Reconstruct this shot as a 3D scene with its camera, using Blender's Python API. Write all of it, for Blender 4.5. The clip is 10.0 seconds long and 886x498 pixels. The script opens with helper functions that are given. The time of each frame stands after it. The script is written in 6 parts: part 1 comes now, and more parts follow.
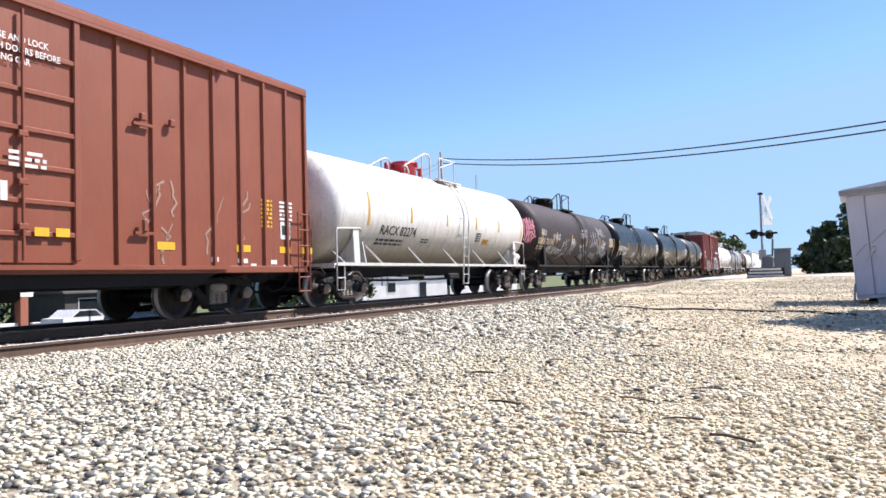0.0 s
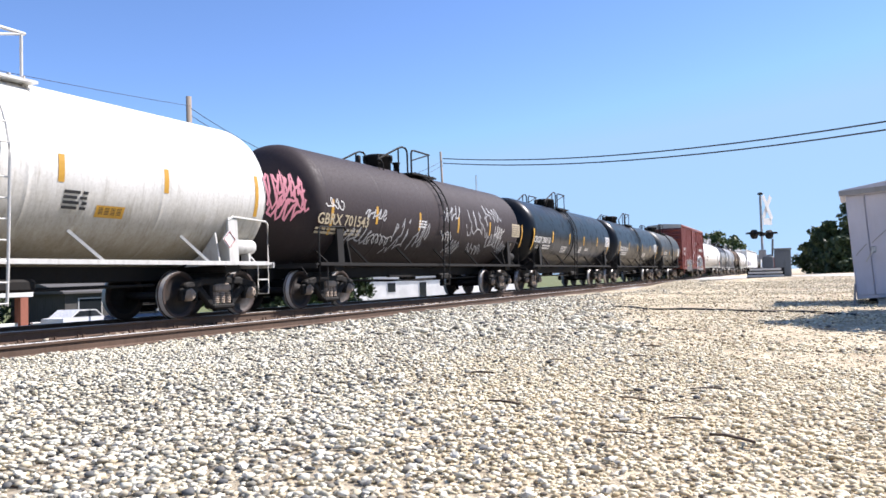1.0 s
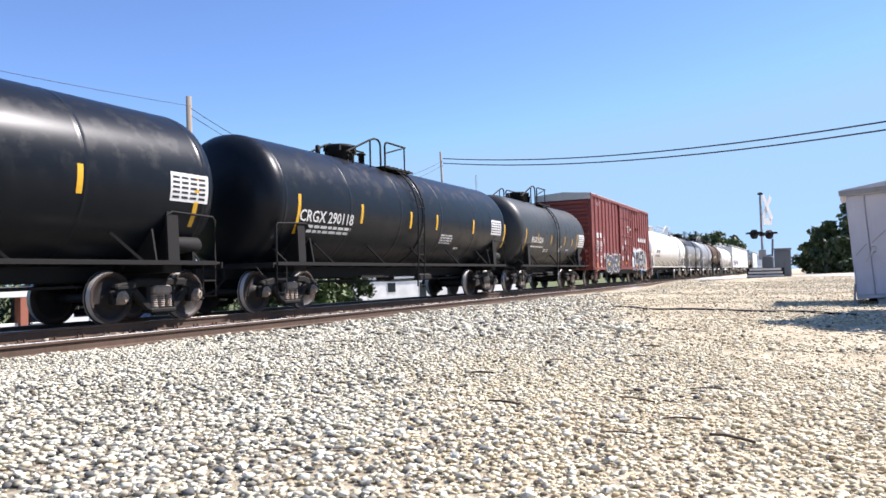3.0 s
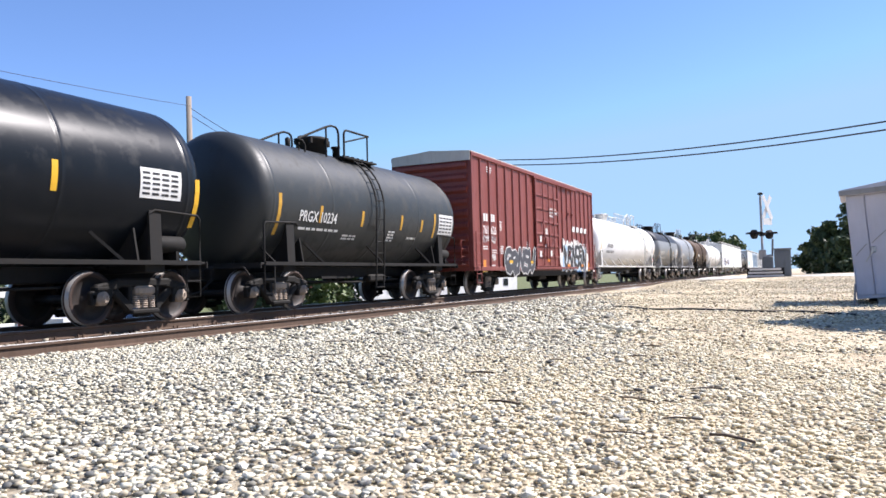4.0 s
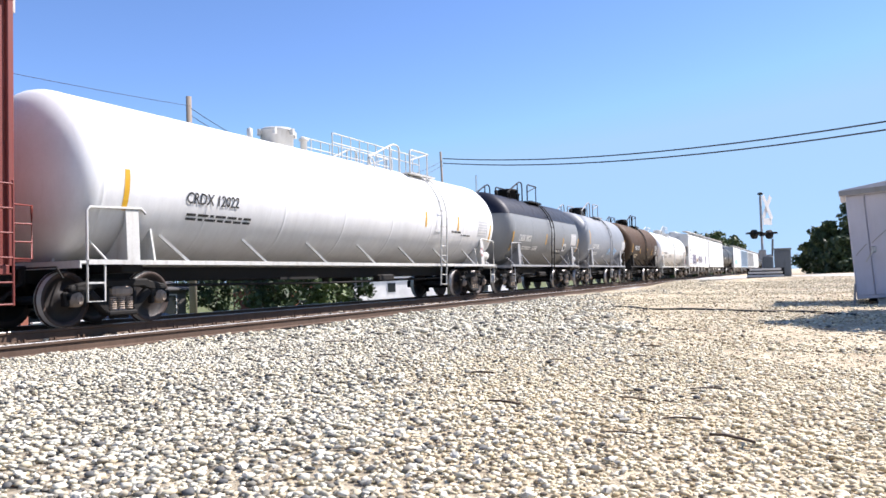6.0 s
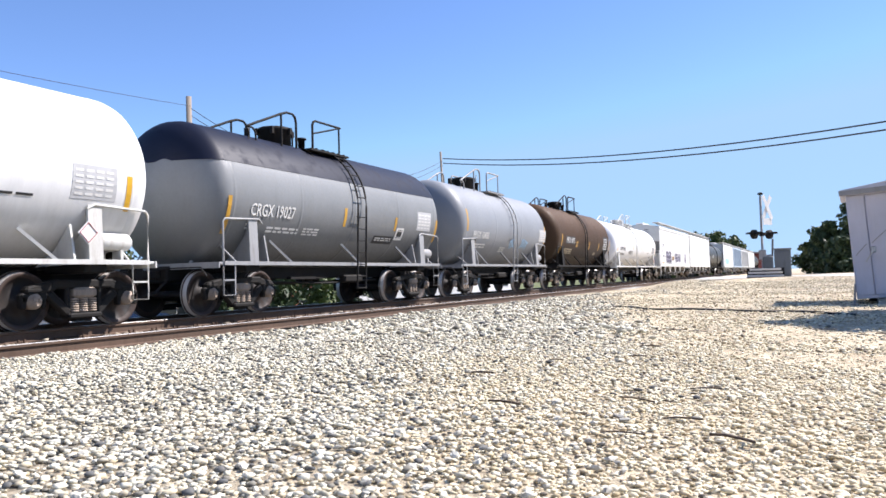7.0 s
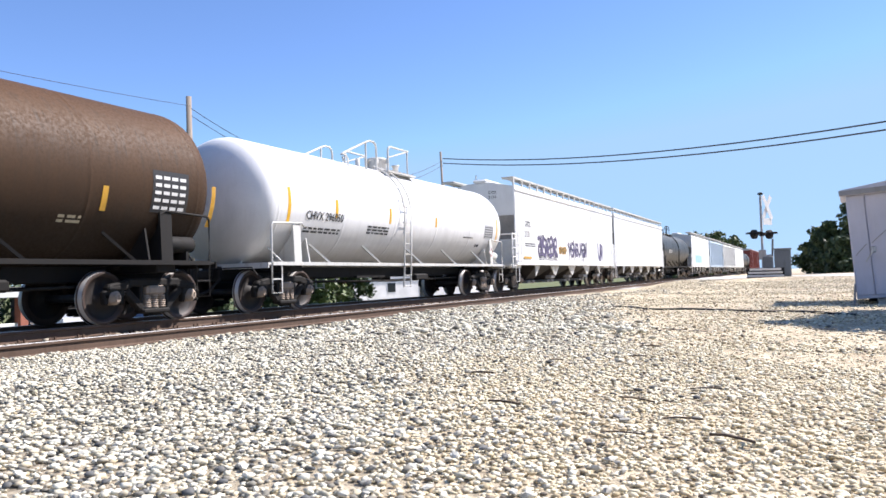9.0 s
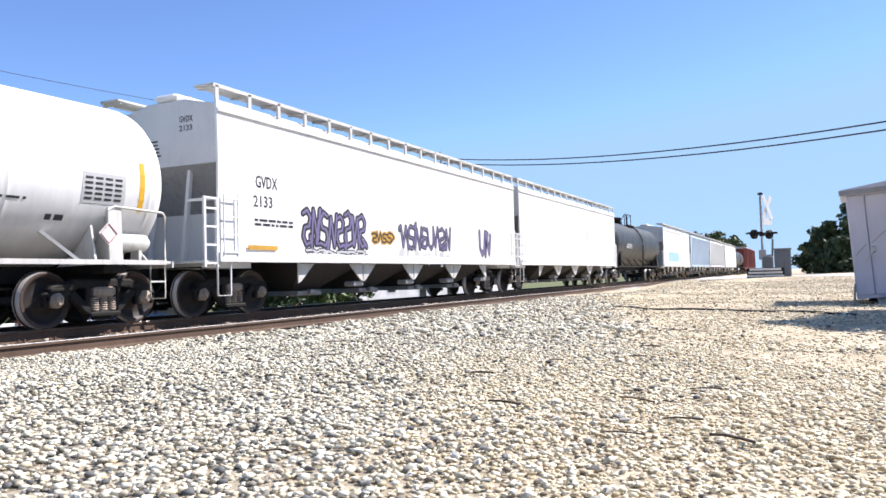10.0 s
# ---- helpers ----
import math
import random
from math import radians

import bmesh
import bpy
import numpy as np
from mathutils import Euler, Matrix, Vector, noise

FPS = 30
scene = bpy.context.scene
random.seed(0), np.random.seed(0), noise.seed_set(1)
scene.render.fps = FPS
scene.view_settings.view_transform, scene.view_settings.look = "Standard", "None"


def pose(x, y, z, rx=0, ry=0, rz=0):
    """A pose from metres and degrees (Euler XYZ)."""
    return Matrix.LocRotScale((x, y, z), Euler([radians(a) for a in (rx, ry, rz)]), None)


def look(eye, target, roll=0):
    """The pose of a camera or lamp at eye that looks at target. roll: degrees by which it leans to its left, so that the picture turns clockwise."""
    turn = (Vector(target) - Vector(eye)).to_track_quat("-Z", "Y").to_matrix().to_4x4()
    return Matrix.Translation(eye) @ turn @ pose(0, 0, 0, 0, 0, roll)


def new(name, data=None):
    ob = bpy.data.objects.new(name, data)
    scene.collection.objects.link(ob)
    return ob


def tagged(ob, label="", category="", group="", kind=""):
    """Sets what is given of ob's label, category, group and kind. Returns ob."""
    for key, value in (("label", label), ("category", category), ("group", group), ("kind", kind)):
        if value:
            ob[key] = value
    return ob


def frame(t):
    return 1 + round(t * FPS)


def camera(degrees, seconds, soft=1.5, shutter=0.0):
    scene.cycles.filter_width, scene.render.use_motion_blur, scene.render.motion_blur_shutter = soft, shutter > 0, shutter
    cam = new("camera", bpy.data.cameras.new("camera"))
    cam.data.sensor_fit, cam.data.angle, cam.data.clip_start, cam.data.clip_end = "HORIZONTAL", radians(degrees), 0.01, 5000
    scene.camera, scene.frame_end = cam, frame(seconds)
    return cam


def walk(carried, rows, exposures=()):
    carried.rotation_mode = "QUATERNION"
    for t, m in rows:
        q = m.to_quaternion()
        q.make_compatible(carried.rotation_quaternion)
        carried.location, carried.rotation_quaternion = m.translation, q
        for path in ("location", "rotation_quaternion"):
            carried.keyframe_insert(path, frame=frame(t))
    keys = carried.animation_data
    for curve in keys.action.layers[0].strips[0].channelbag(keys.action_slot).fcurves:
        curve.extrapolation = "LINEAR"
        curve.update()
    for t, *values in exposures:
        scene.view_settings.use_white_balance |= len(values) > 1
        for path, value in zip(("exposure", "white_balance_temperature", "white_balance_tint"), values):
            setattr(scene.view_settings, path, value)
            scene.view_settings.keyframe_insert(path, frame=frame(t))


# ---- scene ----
from functools import lru_cache

# ------------------------------------------------ camera and light
YAW, PITCH, ROLL = 25.35, 2.155, 1.547
EYE = (0.0, 0.0, 0.652)
cam = camera(60.3, 10.0, soft=1.6)
_aim = (Matrix.Rotation(radians(YAW), 4, "Z") @ Matrix.Rotation(radians(PITCH), 4, "X")
        @ Vector((0, 10, 0, 1)))
CAM_POSE = look(EYE, (EYE[0] + _aim.x, EYE[1] + _aim.y, EYE[2] + _aim.z), roll=-ROLL)
walk(cam, [(0, CAM_POSE), (10, CAM_POSE)], exposures=[(0, 0.96, 6100, 17), (10, 0.96, 6100, 17)])

SUN_EL, SUN_AZ = 49.0, 44.0          # azimuth from +Y towards +X, degrees
world = bpy.data.worlds.new("sky")
scene.world = world
world.use_nodes = True
_n = world.node_tree.nodes
_l = world.node_tree.links
_sky = _n.new("ShaderNodeTexSky")
_sky.sky_type = "NISHITA"
_sky.sun_disc = False
_sky.sun_elevation = radians(SUN_EL)
_sky.sun_rotation = radians(SUN_AZ)
_sky.air_density, _sky.dust_density, _sky.ozone_density = 0.72, 0.0, 5.0
_n["Background"].inputs["Strength"].default_value = 0.112
_haze = _n.new("ShaderNodeMix")               # pale blue haze evens out the low sky
_haze.data_type, _haze.blend_type = "RGBA", "DARKEN"
_haze.inputs[0].default_value = 0.92
_haze.inputs[7].default_value = (2.0, 3.12, 4.3, 1)
_l.new(_sky.outputs[0], _haze.inputs[6])
_l.new(_haze.outputs[2], _n["Background"].inputs[0])

_s = bpy.data.lights.new("sun", "SUN")
_s.energy, _s.angle, _s.color = 5.0, radians(0.53), (1.0, 0.94, 0.84)
sun = new("sun", _s)
_d = Vector((math.sin(radians(SUN_AZ)) * math.cos(radians(SUN_EL)),
             math.cos(radians(SUN_AZ)) * math.cos(radians(SUN_EL)), math.sin(radians(SUN_EL))))
sun.matrix_world = look(tuple(_d * 80), (0, 0, 0))


# ------------------------------------------------ materials
def nodes_of(name):
    m = bpy.data.materials.new(name)
    m.use_nodes = True
    return m, m.node_tree.nodes, m.node_tree.links, m.node_tree.nodes["Principled BSDF"]


def coords(n, l, scale=(1, 1, 1)):
    tc = n.new("ShaderNodeTexCoord")
    mp = n.new("ShaderNodeMapping")
    mp.inputs["Scale"].default_value = scale
    l.new(tc.outputs["Object"], mp.inputs[0])
    return mp.outputs[0]


def tex(n, l, vec, scale, detail=4, rough=0.6):
    t = n.new("ShaderNodeTexNoise")
    t.inputs["Scale"].default_value = scale
    t.inputs["Detail"].default_value = detail
    t.inputs["Roughness"].default_value = rough
    l.new(vec, t.inputs["Vector"])
    return t.outputs["Fac"]


def ramp(n, l, fac, a, b):
    r = n.new("ShaderNodeMapRange")
    r.inputs["From Min"].default_value, r.inputs["From Max"].default_value = a, b
    l.new(fac, r.inputs["Value"])
    return r.outputs[0]


def mix(n, l, fac, a, b):
    m = n.new("ShaderNodeMix")
    m.data_type = "RGBA"
    for sock, val in ((m.inputs[0], fac), (m.inputs[6], a), (m.inputs[7], b)):
        if isinstance(val, (tuple, float, int)):
            sock.default_value = (*val, 1) if isinstance(val, tuple) else val
        else:
            l.new(val, sock)
    return m.outputs[2]


def bump(n, l, fac, p, strength, dist=0.01):
    b = n.new("ShaderNodeBump")
    b.inputs["Strength"].default_value = strength
    b.inputs["Distance"].default_value = dist
    l.new(fac, b.inputs["Height"])
    l.new(b.outputs[0], p.inputs["Normal"])


def math_node(n, l, op, a, b):
    m = n.new("ShaderNodeMath")
    m.operation = op
    for sock, val in zip(m.inputs, (a, b)):
        if isinstance(val, (float, int)):
            sock.default_value = val
        else:
            l.new(val, sock)
    return m.outputs[0]


def paint(name, base, dirt=(0.07, 0.05, 0.04), amount=0.5, rough=0.45, metal=0.0, streak=(1.5, 1.5, 0.25),
          bumpy=0.15, second=None, spec=0.5):
    """Weathered paint: broad fading, rain streaks and fine grime."""
    m, n, l, p = nodes_of(name)
    v = coords(n, l)
    sv = coords(n, l, streak)
    big = ramp(n, l, tex(n, l, v, 0.7, 3), 0.3, 0.7)
    st = ramp(n, l, tex(n, l, sv, 5.0, 5, 0.65), 0.5, 0.78)
    fine = ramp(n, l, tex(n, l, v, 22.0, 4, 0.7), 0.45, 0.8)
    dim = tuple(c * 0.78 for c in base)
    c = mix(n, l, big, base, second if second else dim)
    c = mix(n, l, math_node(n, l, "MULTIPLY", st, amount), c, dirt)
    c = mix(n, l, math_node(n, l, "MULTIPLY", fine, amount * 0.45), c, dirt)
    l.new(c, p.inputs["Base Color"])
    rr = n.new("ShaderNodeMapRange")
    rr.inputs["To Min"].default_value, rr.inputs["To Max"].default_value = rough, min(1, rough + 0.3)
    l.new(st, rr.inputs["Value"])
    l.new(rr.outputs[0], p.inputs["Roughness"])
    p.inputs["Metallic"].default_value = metal
    p.inputs["Specular IOR Level"].default_value = spec
    bump(n, l, fine, p, bumpy, 0.004)
    return m


def graded(name, base, lower, z0, z1, dirt, amount=0.5, rough=0.45, spec=0.5):
    """Tank paint with spill stains and a ragged lower belt: road grime on WHITE, painted underside shade on WHITE2 and
    GREY.
    """
    m, n, l, p = nodes_of(name)
    tc = n.new("ShaderNodeTexCoord")
    sep = n.new("ShaderNodeSeparateXYZ")
    l.new(tc.outputs["Object"], sep.inputs[0])
    v = coords(n, l)
    sv = coords(n, l, (1.0, 2.2, 0.22))
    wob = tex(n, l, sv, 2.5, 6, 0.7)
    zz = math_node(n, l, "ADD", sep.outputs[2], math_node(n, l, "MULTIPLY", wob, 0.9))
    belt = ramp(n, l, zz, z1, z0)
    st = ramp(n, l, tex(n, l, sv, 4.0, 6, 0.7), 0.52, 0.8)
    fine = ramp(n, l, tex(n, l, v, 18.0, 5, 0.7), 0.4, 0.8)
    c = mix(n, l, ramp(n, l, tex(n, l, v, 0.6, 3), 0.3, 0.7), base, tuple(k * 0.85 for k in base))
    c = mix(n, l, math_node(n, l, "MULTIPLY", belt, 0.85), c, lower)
    c = mix(n, l, math_node(n, l, "MULTIPLY", st, amount), c, dirt)
    c = mix(n, l, math_node(n, l, "MULTIPLY", fine, amount * 0.4), c, dirt)
    l.new(c, p.inputs["Base Color"])
    rr = n.new("ShaderNodeMapRange")
    rr.inputs["To Min"].default_value, rr.inputs["To Max"].default_value = rough, min(1, rough + 0.35)
    l.new(fine, rr.inputs["Value"])
    l.new(rr.outputs[0], p.inputs["Roughness"])
    p.inputs["Specular IOR Level"].default_value = spec
    bump(n, l, wob, p, 0.06, 0.01)
    return m


def stone_mat(name, tints, scale=30.0):
    """Stones: tint by piece, mottled."""
    m, n, l, p = nodes_of(name)
    g = n.new("ShaderNodeNewGeometry")
    r = n.new("ShaderNodeValToRGB")
    r.color_ramp.interpolation = "CONSTANT"
    els = r.color_ramp.elements
    while len(els) < len(tints):
        els.new(0.5)
    for i, (pos, col) in enumerate(tints):
        els[i].position = pos
        els[i].color = (*col, 1)
    l.new(g.outputs["Random Per Island"], r.inputs[0])
    v = coords(n, l)
    f = tex(n, l, v, scale, 4, 0.7)
    c = mix(n, l, ramp(n, l, f, 0.35, 0.75), r.outputs[0], (0.16, 0.14, 0.11))
    c = mix(n, l, 0.55, r.outputs[0], c)
    l.new(c, p.inputs["Base Color"])
    p.inputs["Roughness"].default_value = 0.85
    bump(n, l, f, p, 0.3, 0.005)
    return m


def loose_stone_mat(name, a, b):
    m, n, l, p = nodes_of(name)
    o = n.new("ShaderNodeObjectInfo")
    c = mix(n, l, o.outputs["Random"], a, b)
    v = coords(n, l)
    f = tex(n, l, v, 40.0, 4, 0.7)
    c = mix(n, l, math_node(n, l, "MULTIPLY", ramp(n, l, f, 0.4, 0.75), 0.5), c, (0.15, 0.13, 0.1))
    l.new(c, p.inputs["Base Color"])
    p.inputs["Roughness"].default_value = 0.85
    bump(n, l, f, p, 0.3, 0.005)
    return m


def ground_mat():
    m, n, l, p = nodes_of("gravel_ground")
    tc = n.new("ShaderNodeTexCoord")
    sep = n.new("ShaderNodeSeparateXYZ")
    l.new(tc.outputs["Object"], sep.inputs[0])
    v = coords(n, l)
    big = tex(n, l, v, 0.35, 5, 0.65)
    mid = tex(n, l, coords(n, l, (1, 0.45, 1)), 1.6, 5, 0.7)
    vor = n.new("ShaderNodeTexVoronoi")
    vor.inputs["Scale"].default_value = 20.0
    l.new(v, vor.inputs["Vector"])
    sepc = n.new("ShaderNodeSeparateColor")
    l.new(vor.outputs["Color"], sepc.inputs[0])
    grain = tex(n, l, v, 60.0, 4, 0.75)
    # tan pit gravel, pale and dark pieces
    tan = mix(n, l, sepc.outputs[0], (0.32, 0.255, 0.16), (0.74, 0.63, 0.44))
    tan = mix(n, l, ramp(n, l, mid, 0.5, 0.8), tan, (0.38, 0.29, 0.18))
    # ballast zone: shadow of the gaps between stones, painted as dark ground
    gap_shade_gray = mix(n, l, sepc.outputs[1], (0.05, 0.045, 0.035), (0.30, 0.275, 0.22))
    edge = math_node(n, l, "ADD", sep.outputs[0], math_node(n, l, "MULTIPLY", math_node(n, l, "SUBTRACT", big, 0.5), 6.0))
    c = mix(n, l, ramp(n, l, math_node(n, l, "ADD", edge, math_node(n, l, "MULTIPLY", sep.outputs[1], 0.25)), -4.0, 0.6), gap_shade_gray, tan)
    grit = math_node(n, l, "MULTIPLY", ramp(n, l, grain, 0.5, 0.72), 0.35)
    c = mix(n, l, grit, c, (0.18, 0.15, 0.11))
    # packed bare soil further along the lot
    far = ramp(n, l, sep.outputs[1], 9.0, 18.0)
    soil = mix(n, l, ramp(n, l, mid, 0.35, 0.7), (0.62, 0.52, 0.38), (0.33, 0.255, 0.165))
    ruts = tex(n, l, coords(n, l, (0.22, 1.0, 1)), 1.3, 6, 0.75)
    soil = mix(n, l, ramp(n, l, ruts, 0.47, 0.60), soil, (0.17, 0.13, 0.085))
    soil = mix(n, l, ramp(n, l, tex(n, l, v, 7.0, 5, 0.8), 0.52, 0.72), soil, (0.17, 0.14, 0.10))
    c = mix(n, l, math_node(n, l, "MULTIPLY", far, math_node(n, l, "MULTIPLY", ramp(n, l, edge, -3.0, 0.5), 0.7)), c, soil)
    # grass and weeds beyond the railway
    green = mix(n, l, ramp(n, l, mid, 0.35, 0.65), (0.06, 0.09, 0.025), (0.16, 0.16, 0.06))
    c = mix(n, l, ramp(n, l, sep.outputs[0], -14.0, -15.5), c, green)
    l.new(c, p.inputs["Base Color"])
    p.inputs["Roughness"].default_value = 0.95
    h = math_node(n, l, "ADD", vor.outputs["Distance"], math_node(n, l, "MULTIPLY", grain, 0.6))
    bump(n, l, h, p, 0.8, 0.025)
    return m


def flat(name, base, rough=0.6, metal=0.0, var=0.25, scale=9.0):
    return paint(name, base, tuple(c * 0.4 for c in base), var, rough, metal)


def glow(name, base, strength):
    m, n, l, p = nodes_of(name)
    p.inputs["Base Color"].default_value = (*base, 1)
    p.inputs["Emission Color"].default_value = (*base, 1)
    p.inputs["Emission Strength"].default_value = strength
    return m


def leaf_mat(name, a, b):
    m, n, l, p = nodes_of(name)
    g = n.new("ShaderNodeNewGeometry")
    c = mix(n, l, g.outputs["Random Per Island"], a, b)
    l.new(c, p.inputs["Base Color"])
    p.inputs["Roughness"].default_value = 0.6
    p.inputs["Subsurface Weight"].default_value = 0.0
    return m


RED = paint("boxcar_oxide_paint", (0.19, 0.046, 0.018), (0.08, 0.032, 0.02), 0.35, 0.5, second=(0.225, 0.062, 0.028))
RED2 = paint("boxcar_mineral_red_paint", (0.175, 0.034, 0.025), (0.08, 0.025, 0.022), 0.35, 0.5, second=(0.205, 0.048, 0.036))
ROOF = paint("galvanised_roof", (0.55, 0.52, 0.47), (0.30, 0.25, 0.2), 0.5, 0.55)
BLACK = paint("tank_black_gloss", (0.005, 0.007, 0.010), (0.010, 0.010, 0.010), 0.2, 0.32, streak=(0.5, 0.5, 0.5), second=(0.007, 0.009, 0.013), bumpy=0.0, spec=0.21)
SATIN = paint("tank_black_satin", (0.021, 0.024, 0.025), (0.034, 0.032, 0.029), 0.3, 0.46, streak=(0.6, 0.6, 0.5), second=(0.026, 0.029, 0.03), bumpy=0.0, spec=0.4)
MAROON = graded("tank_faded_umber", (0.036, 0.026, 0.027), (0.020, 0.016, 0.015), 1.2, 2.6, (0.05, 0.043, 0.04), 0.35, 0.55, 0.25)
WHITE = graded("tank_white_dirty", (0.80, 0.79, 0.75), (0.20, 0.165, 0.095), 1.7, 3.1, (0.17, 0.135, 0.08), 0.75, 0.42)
# greyer lower half: underside shade painted into the white
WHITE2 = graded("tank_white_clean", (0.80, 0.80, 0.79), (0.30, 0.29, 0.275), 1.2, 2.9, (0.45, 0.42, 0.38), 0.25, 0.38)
# dark lower flank is shading put into the paint colour
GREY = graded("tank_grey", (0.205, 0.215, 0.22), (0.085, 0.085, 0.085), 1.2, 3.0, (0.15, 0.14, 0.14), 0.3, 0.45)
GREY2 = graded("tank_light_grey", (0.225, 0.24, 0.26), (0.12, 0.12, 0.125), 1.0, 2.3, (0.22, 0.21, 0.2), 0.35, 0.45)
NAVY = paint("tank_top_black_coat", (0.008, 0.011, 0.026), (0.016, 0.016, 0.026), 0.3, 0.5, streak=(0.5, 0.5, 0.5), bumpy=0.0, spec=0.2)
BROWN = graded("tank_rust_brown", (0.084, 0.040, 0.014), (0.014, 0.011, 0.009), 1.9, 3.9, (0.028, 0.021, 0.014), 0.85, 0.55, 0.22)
HOPPER = graded("hopper_white", (0.74, 0.74, 0.73), (0.55, 0.52, 0.47), 0.4, 1.9, (0.48, 0.44, 0.38), 0.3, 0.45)
HOPPERG = graded("hopper_pale_grey", (0.60, 0.61, 0.60), (0.35, 0.33, 0.30), 0.4, 1.9, (0.36, 0.33, 0.29), 0.35, 0.5)
HOPPERB = graded("hopper_pale_blue", (0.42, 0.52, 0.62), (0.28, 0.32, 0.36), 0.4, 1.9, (0.3, 0.3, 0.3), 0.35, 0.5)
IRON = paint("cast_iron_dusty", (0.36, 0.285, 0.22), (0.05, 0.038, 0.03), 0.55, 0.8, 0.0, bumpy=0.4)
DARK = paint("underframe_black", (0.011, 0.010, 0.009), (0.036, 0.027, 0.021), 0.45, 0.75, spec=0.3)
RIM = paint("wheel_plate_grime", (0.014, 0.011, 0.010), (0.05, 0.025, 0.016), 0.4, 0.65)
TREAD = paint("wheel_tread_steel", (0.50, 0.48, 0.45), (0.25, 0.2, 0.16), 0.3, 0.4, 0.4)
RIMFACE = paint("wheel_rim_face_rust", (0.055, 0.034, 0.026), (0.025, 0.018, 0.014), 0.5, 0.6)
LIGHT = paint("pale_frame_paint", (0.62, 0.61, 0.57), (0.20, 0.15, 0.1), 0.45, 0.5)
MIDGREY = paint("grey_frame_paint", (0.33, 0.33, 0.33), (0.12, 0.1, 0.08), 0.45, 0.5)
RUST = paint("rail_rust", (0.115, 0.070, 0.045), (0.05, 0.032, 0.022), 0.5, 0.8, bumpy=0.4)
HEAD = paint("rail_head_polished", (0.55, 0.53, 0.50), (0.3, 0.24, 0.2), 0.25, 0.3, 1.0)
TIE = paint("sleeper_timber", (0.17, 0.135, 0.10), (0.06, 0.045, 0.035), 0.6, 0.9, streak=(0.3, 4, 4), bumpy=0.6)
YELLOW = flat("reflective_yellow", (0.75, 0.42, 0.02), 0.4, 0, 0.3)
STENCIL = flat("stencil_white", (0.72, 0.71, 0.68), 0.55, 0, 0.3)
STENCILK = flat("stencil_black", (0.02, 0.02, 0.022), 0.55, 0, 0.2)
PINK = flat("graffiti_pink", (0.45, 0.16, 0.2), 0.6)
BLUEG = flat("graffiti_blue", (0.10, 0.28, 0.62), 0.55)
SILVER = flat("graffiti_silver", (0.42, 0.42, 0.42), 0.5)
LIME = flat("graffiti_yellow_green", (0.55, 0.5, 0.08), 0.55)
ORANGE = flat("placard_orange", (0.75, 0.25, 0.02), 0.5, 0, 0.2)
OCHRE = flat("faded_ochre_strip", (0.55, 0.30, 0.03), 0.5, 0, 0.4)
CREAM = flat("aged_cream_stencil", (0.50, 0.42, 0.28), 0.6, 0, 0.4)
PALEGREY = flat("pale_grey_stencil", (0.50, 0.50, 0.50), 0.6, 0, 0.3)
PALEBLUE = flat("graffiti_pale_blue", (0.30, 0.50, 0.72), 0.55, 0, 0.3)
CHARCOAL = flat("graffiti_charcoal", (0.05, 0.05, 0.06), 0.55, 0, 0.3)
PURPLE = flat("graffiti_purple", (0.16, 0.13, 0.26), 0.55, 0, 0.3)
SCUFF = flat("scuffed_paint", (0.34, 0.22, 0.17), 0.7, 0, 0.4)
# near black: shade on the bay sides is put into this colour
BAY = paint("hopper_bay_painted_shade", (0.022, 0.019, 0.018), (0.05, 0.04, 0.034), 0.4, 0.75)
DUSKY = paint("cabinet_dark_grey", (0.13, 0.14, 0.145), (0.07, 0.07, 0.065), 0.4, 0.6)
REDCAP = paint("dome_red_paint", (0.45, 0.02, 0.03), (0.15, 0.03, 0.03), 0.3, 0.45)
GALV = paint("galvanised_steel", (0.55, 0.55, 0.54), (0.3, 0.28, 0.25), 0.3, 0.4, 0.6)
SHED = paint("shed_painted_steel", (0.62, 0.62, 0.70), (0.42, 0.40, 0.43), 0.3, 0.5)
WOODP = paint("weathered_pole_timber", (0.30, 0.25, 0.20), (0.12, 0.09, 0.07), 0.5, 0.9, streak=(5, 5, 0.4))
CABLE = flat("cable_black", (0.02, 0.02, 0.022), 0.6)
BARK = paint("bark", (0.10, 0.075, 0.055), (0.04, 0.03, 0.022), 0.6, 0.95, streak=(4, 4, 0.6), bumpy=0.8)
LEAF = leaf_mat("leaves_dark", (0.020, 0.040, 0.012), (0.055, 0.085, 0.025))
LEAF2 = leaf_mat("leaves_light", (0.05, 0.085, 0.02), (0.11, 0.14, 0.04))
WALLW = flat("white_rendered_wall", (0.75, 0.74, 0.70), 0.8)
BRICK = flat("red_brick_pier", (0.34, 0.12, 0.075), 0.85, 0, 0.5)
ROOFD = flat("dark_shingle_roof", (0.10, 0.095, 0.09), 0.9)
# wall colour taken down to hold the shade on the house front
BARN = flat("weathered_shade_wall", (0.075, 0.07, 0.065), 0.85, 0, 0.4)
GLASS = flat("dark_window_glass", (0.02, 0.024, 0.028), 0.08, 0, 0.05)
CARB = flat("car_blue_paint", (0.012, 0.028, 0.07), 0.25, 0, 0.1)
CARW = flat("car_white_paint", (0.7, 0.7, 0.7), 0.25, 0, 0.1)
RUBBER = flat("tyre_rubber", (0.02, 0.02, 0.02), 0.9)
LENS = flat("signal_lens_red", (0.10, 0.012, 0.012), 0.2)
ASPHALT = flat("asphalt", (0.13, 0.125, 0.12), 0.95, 0, 0.5)
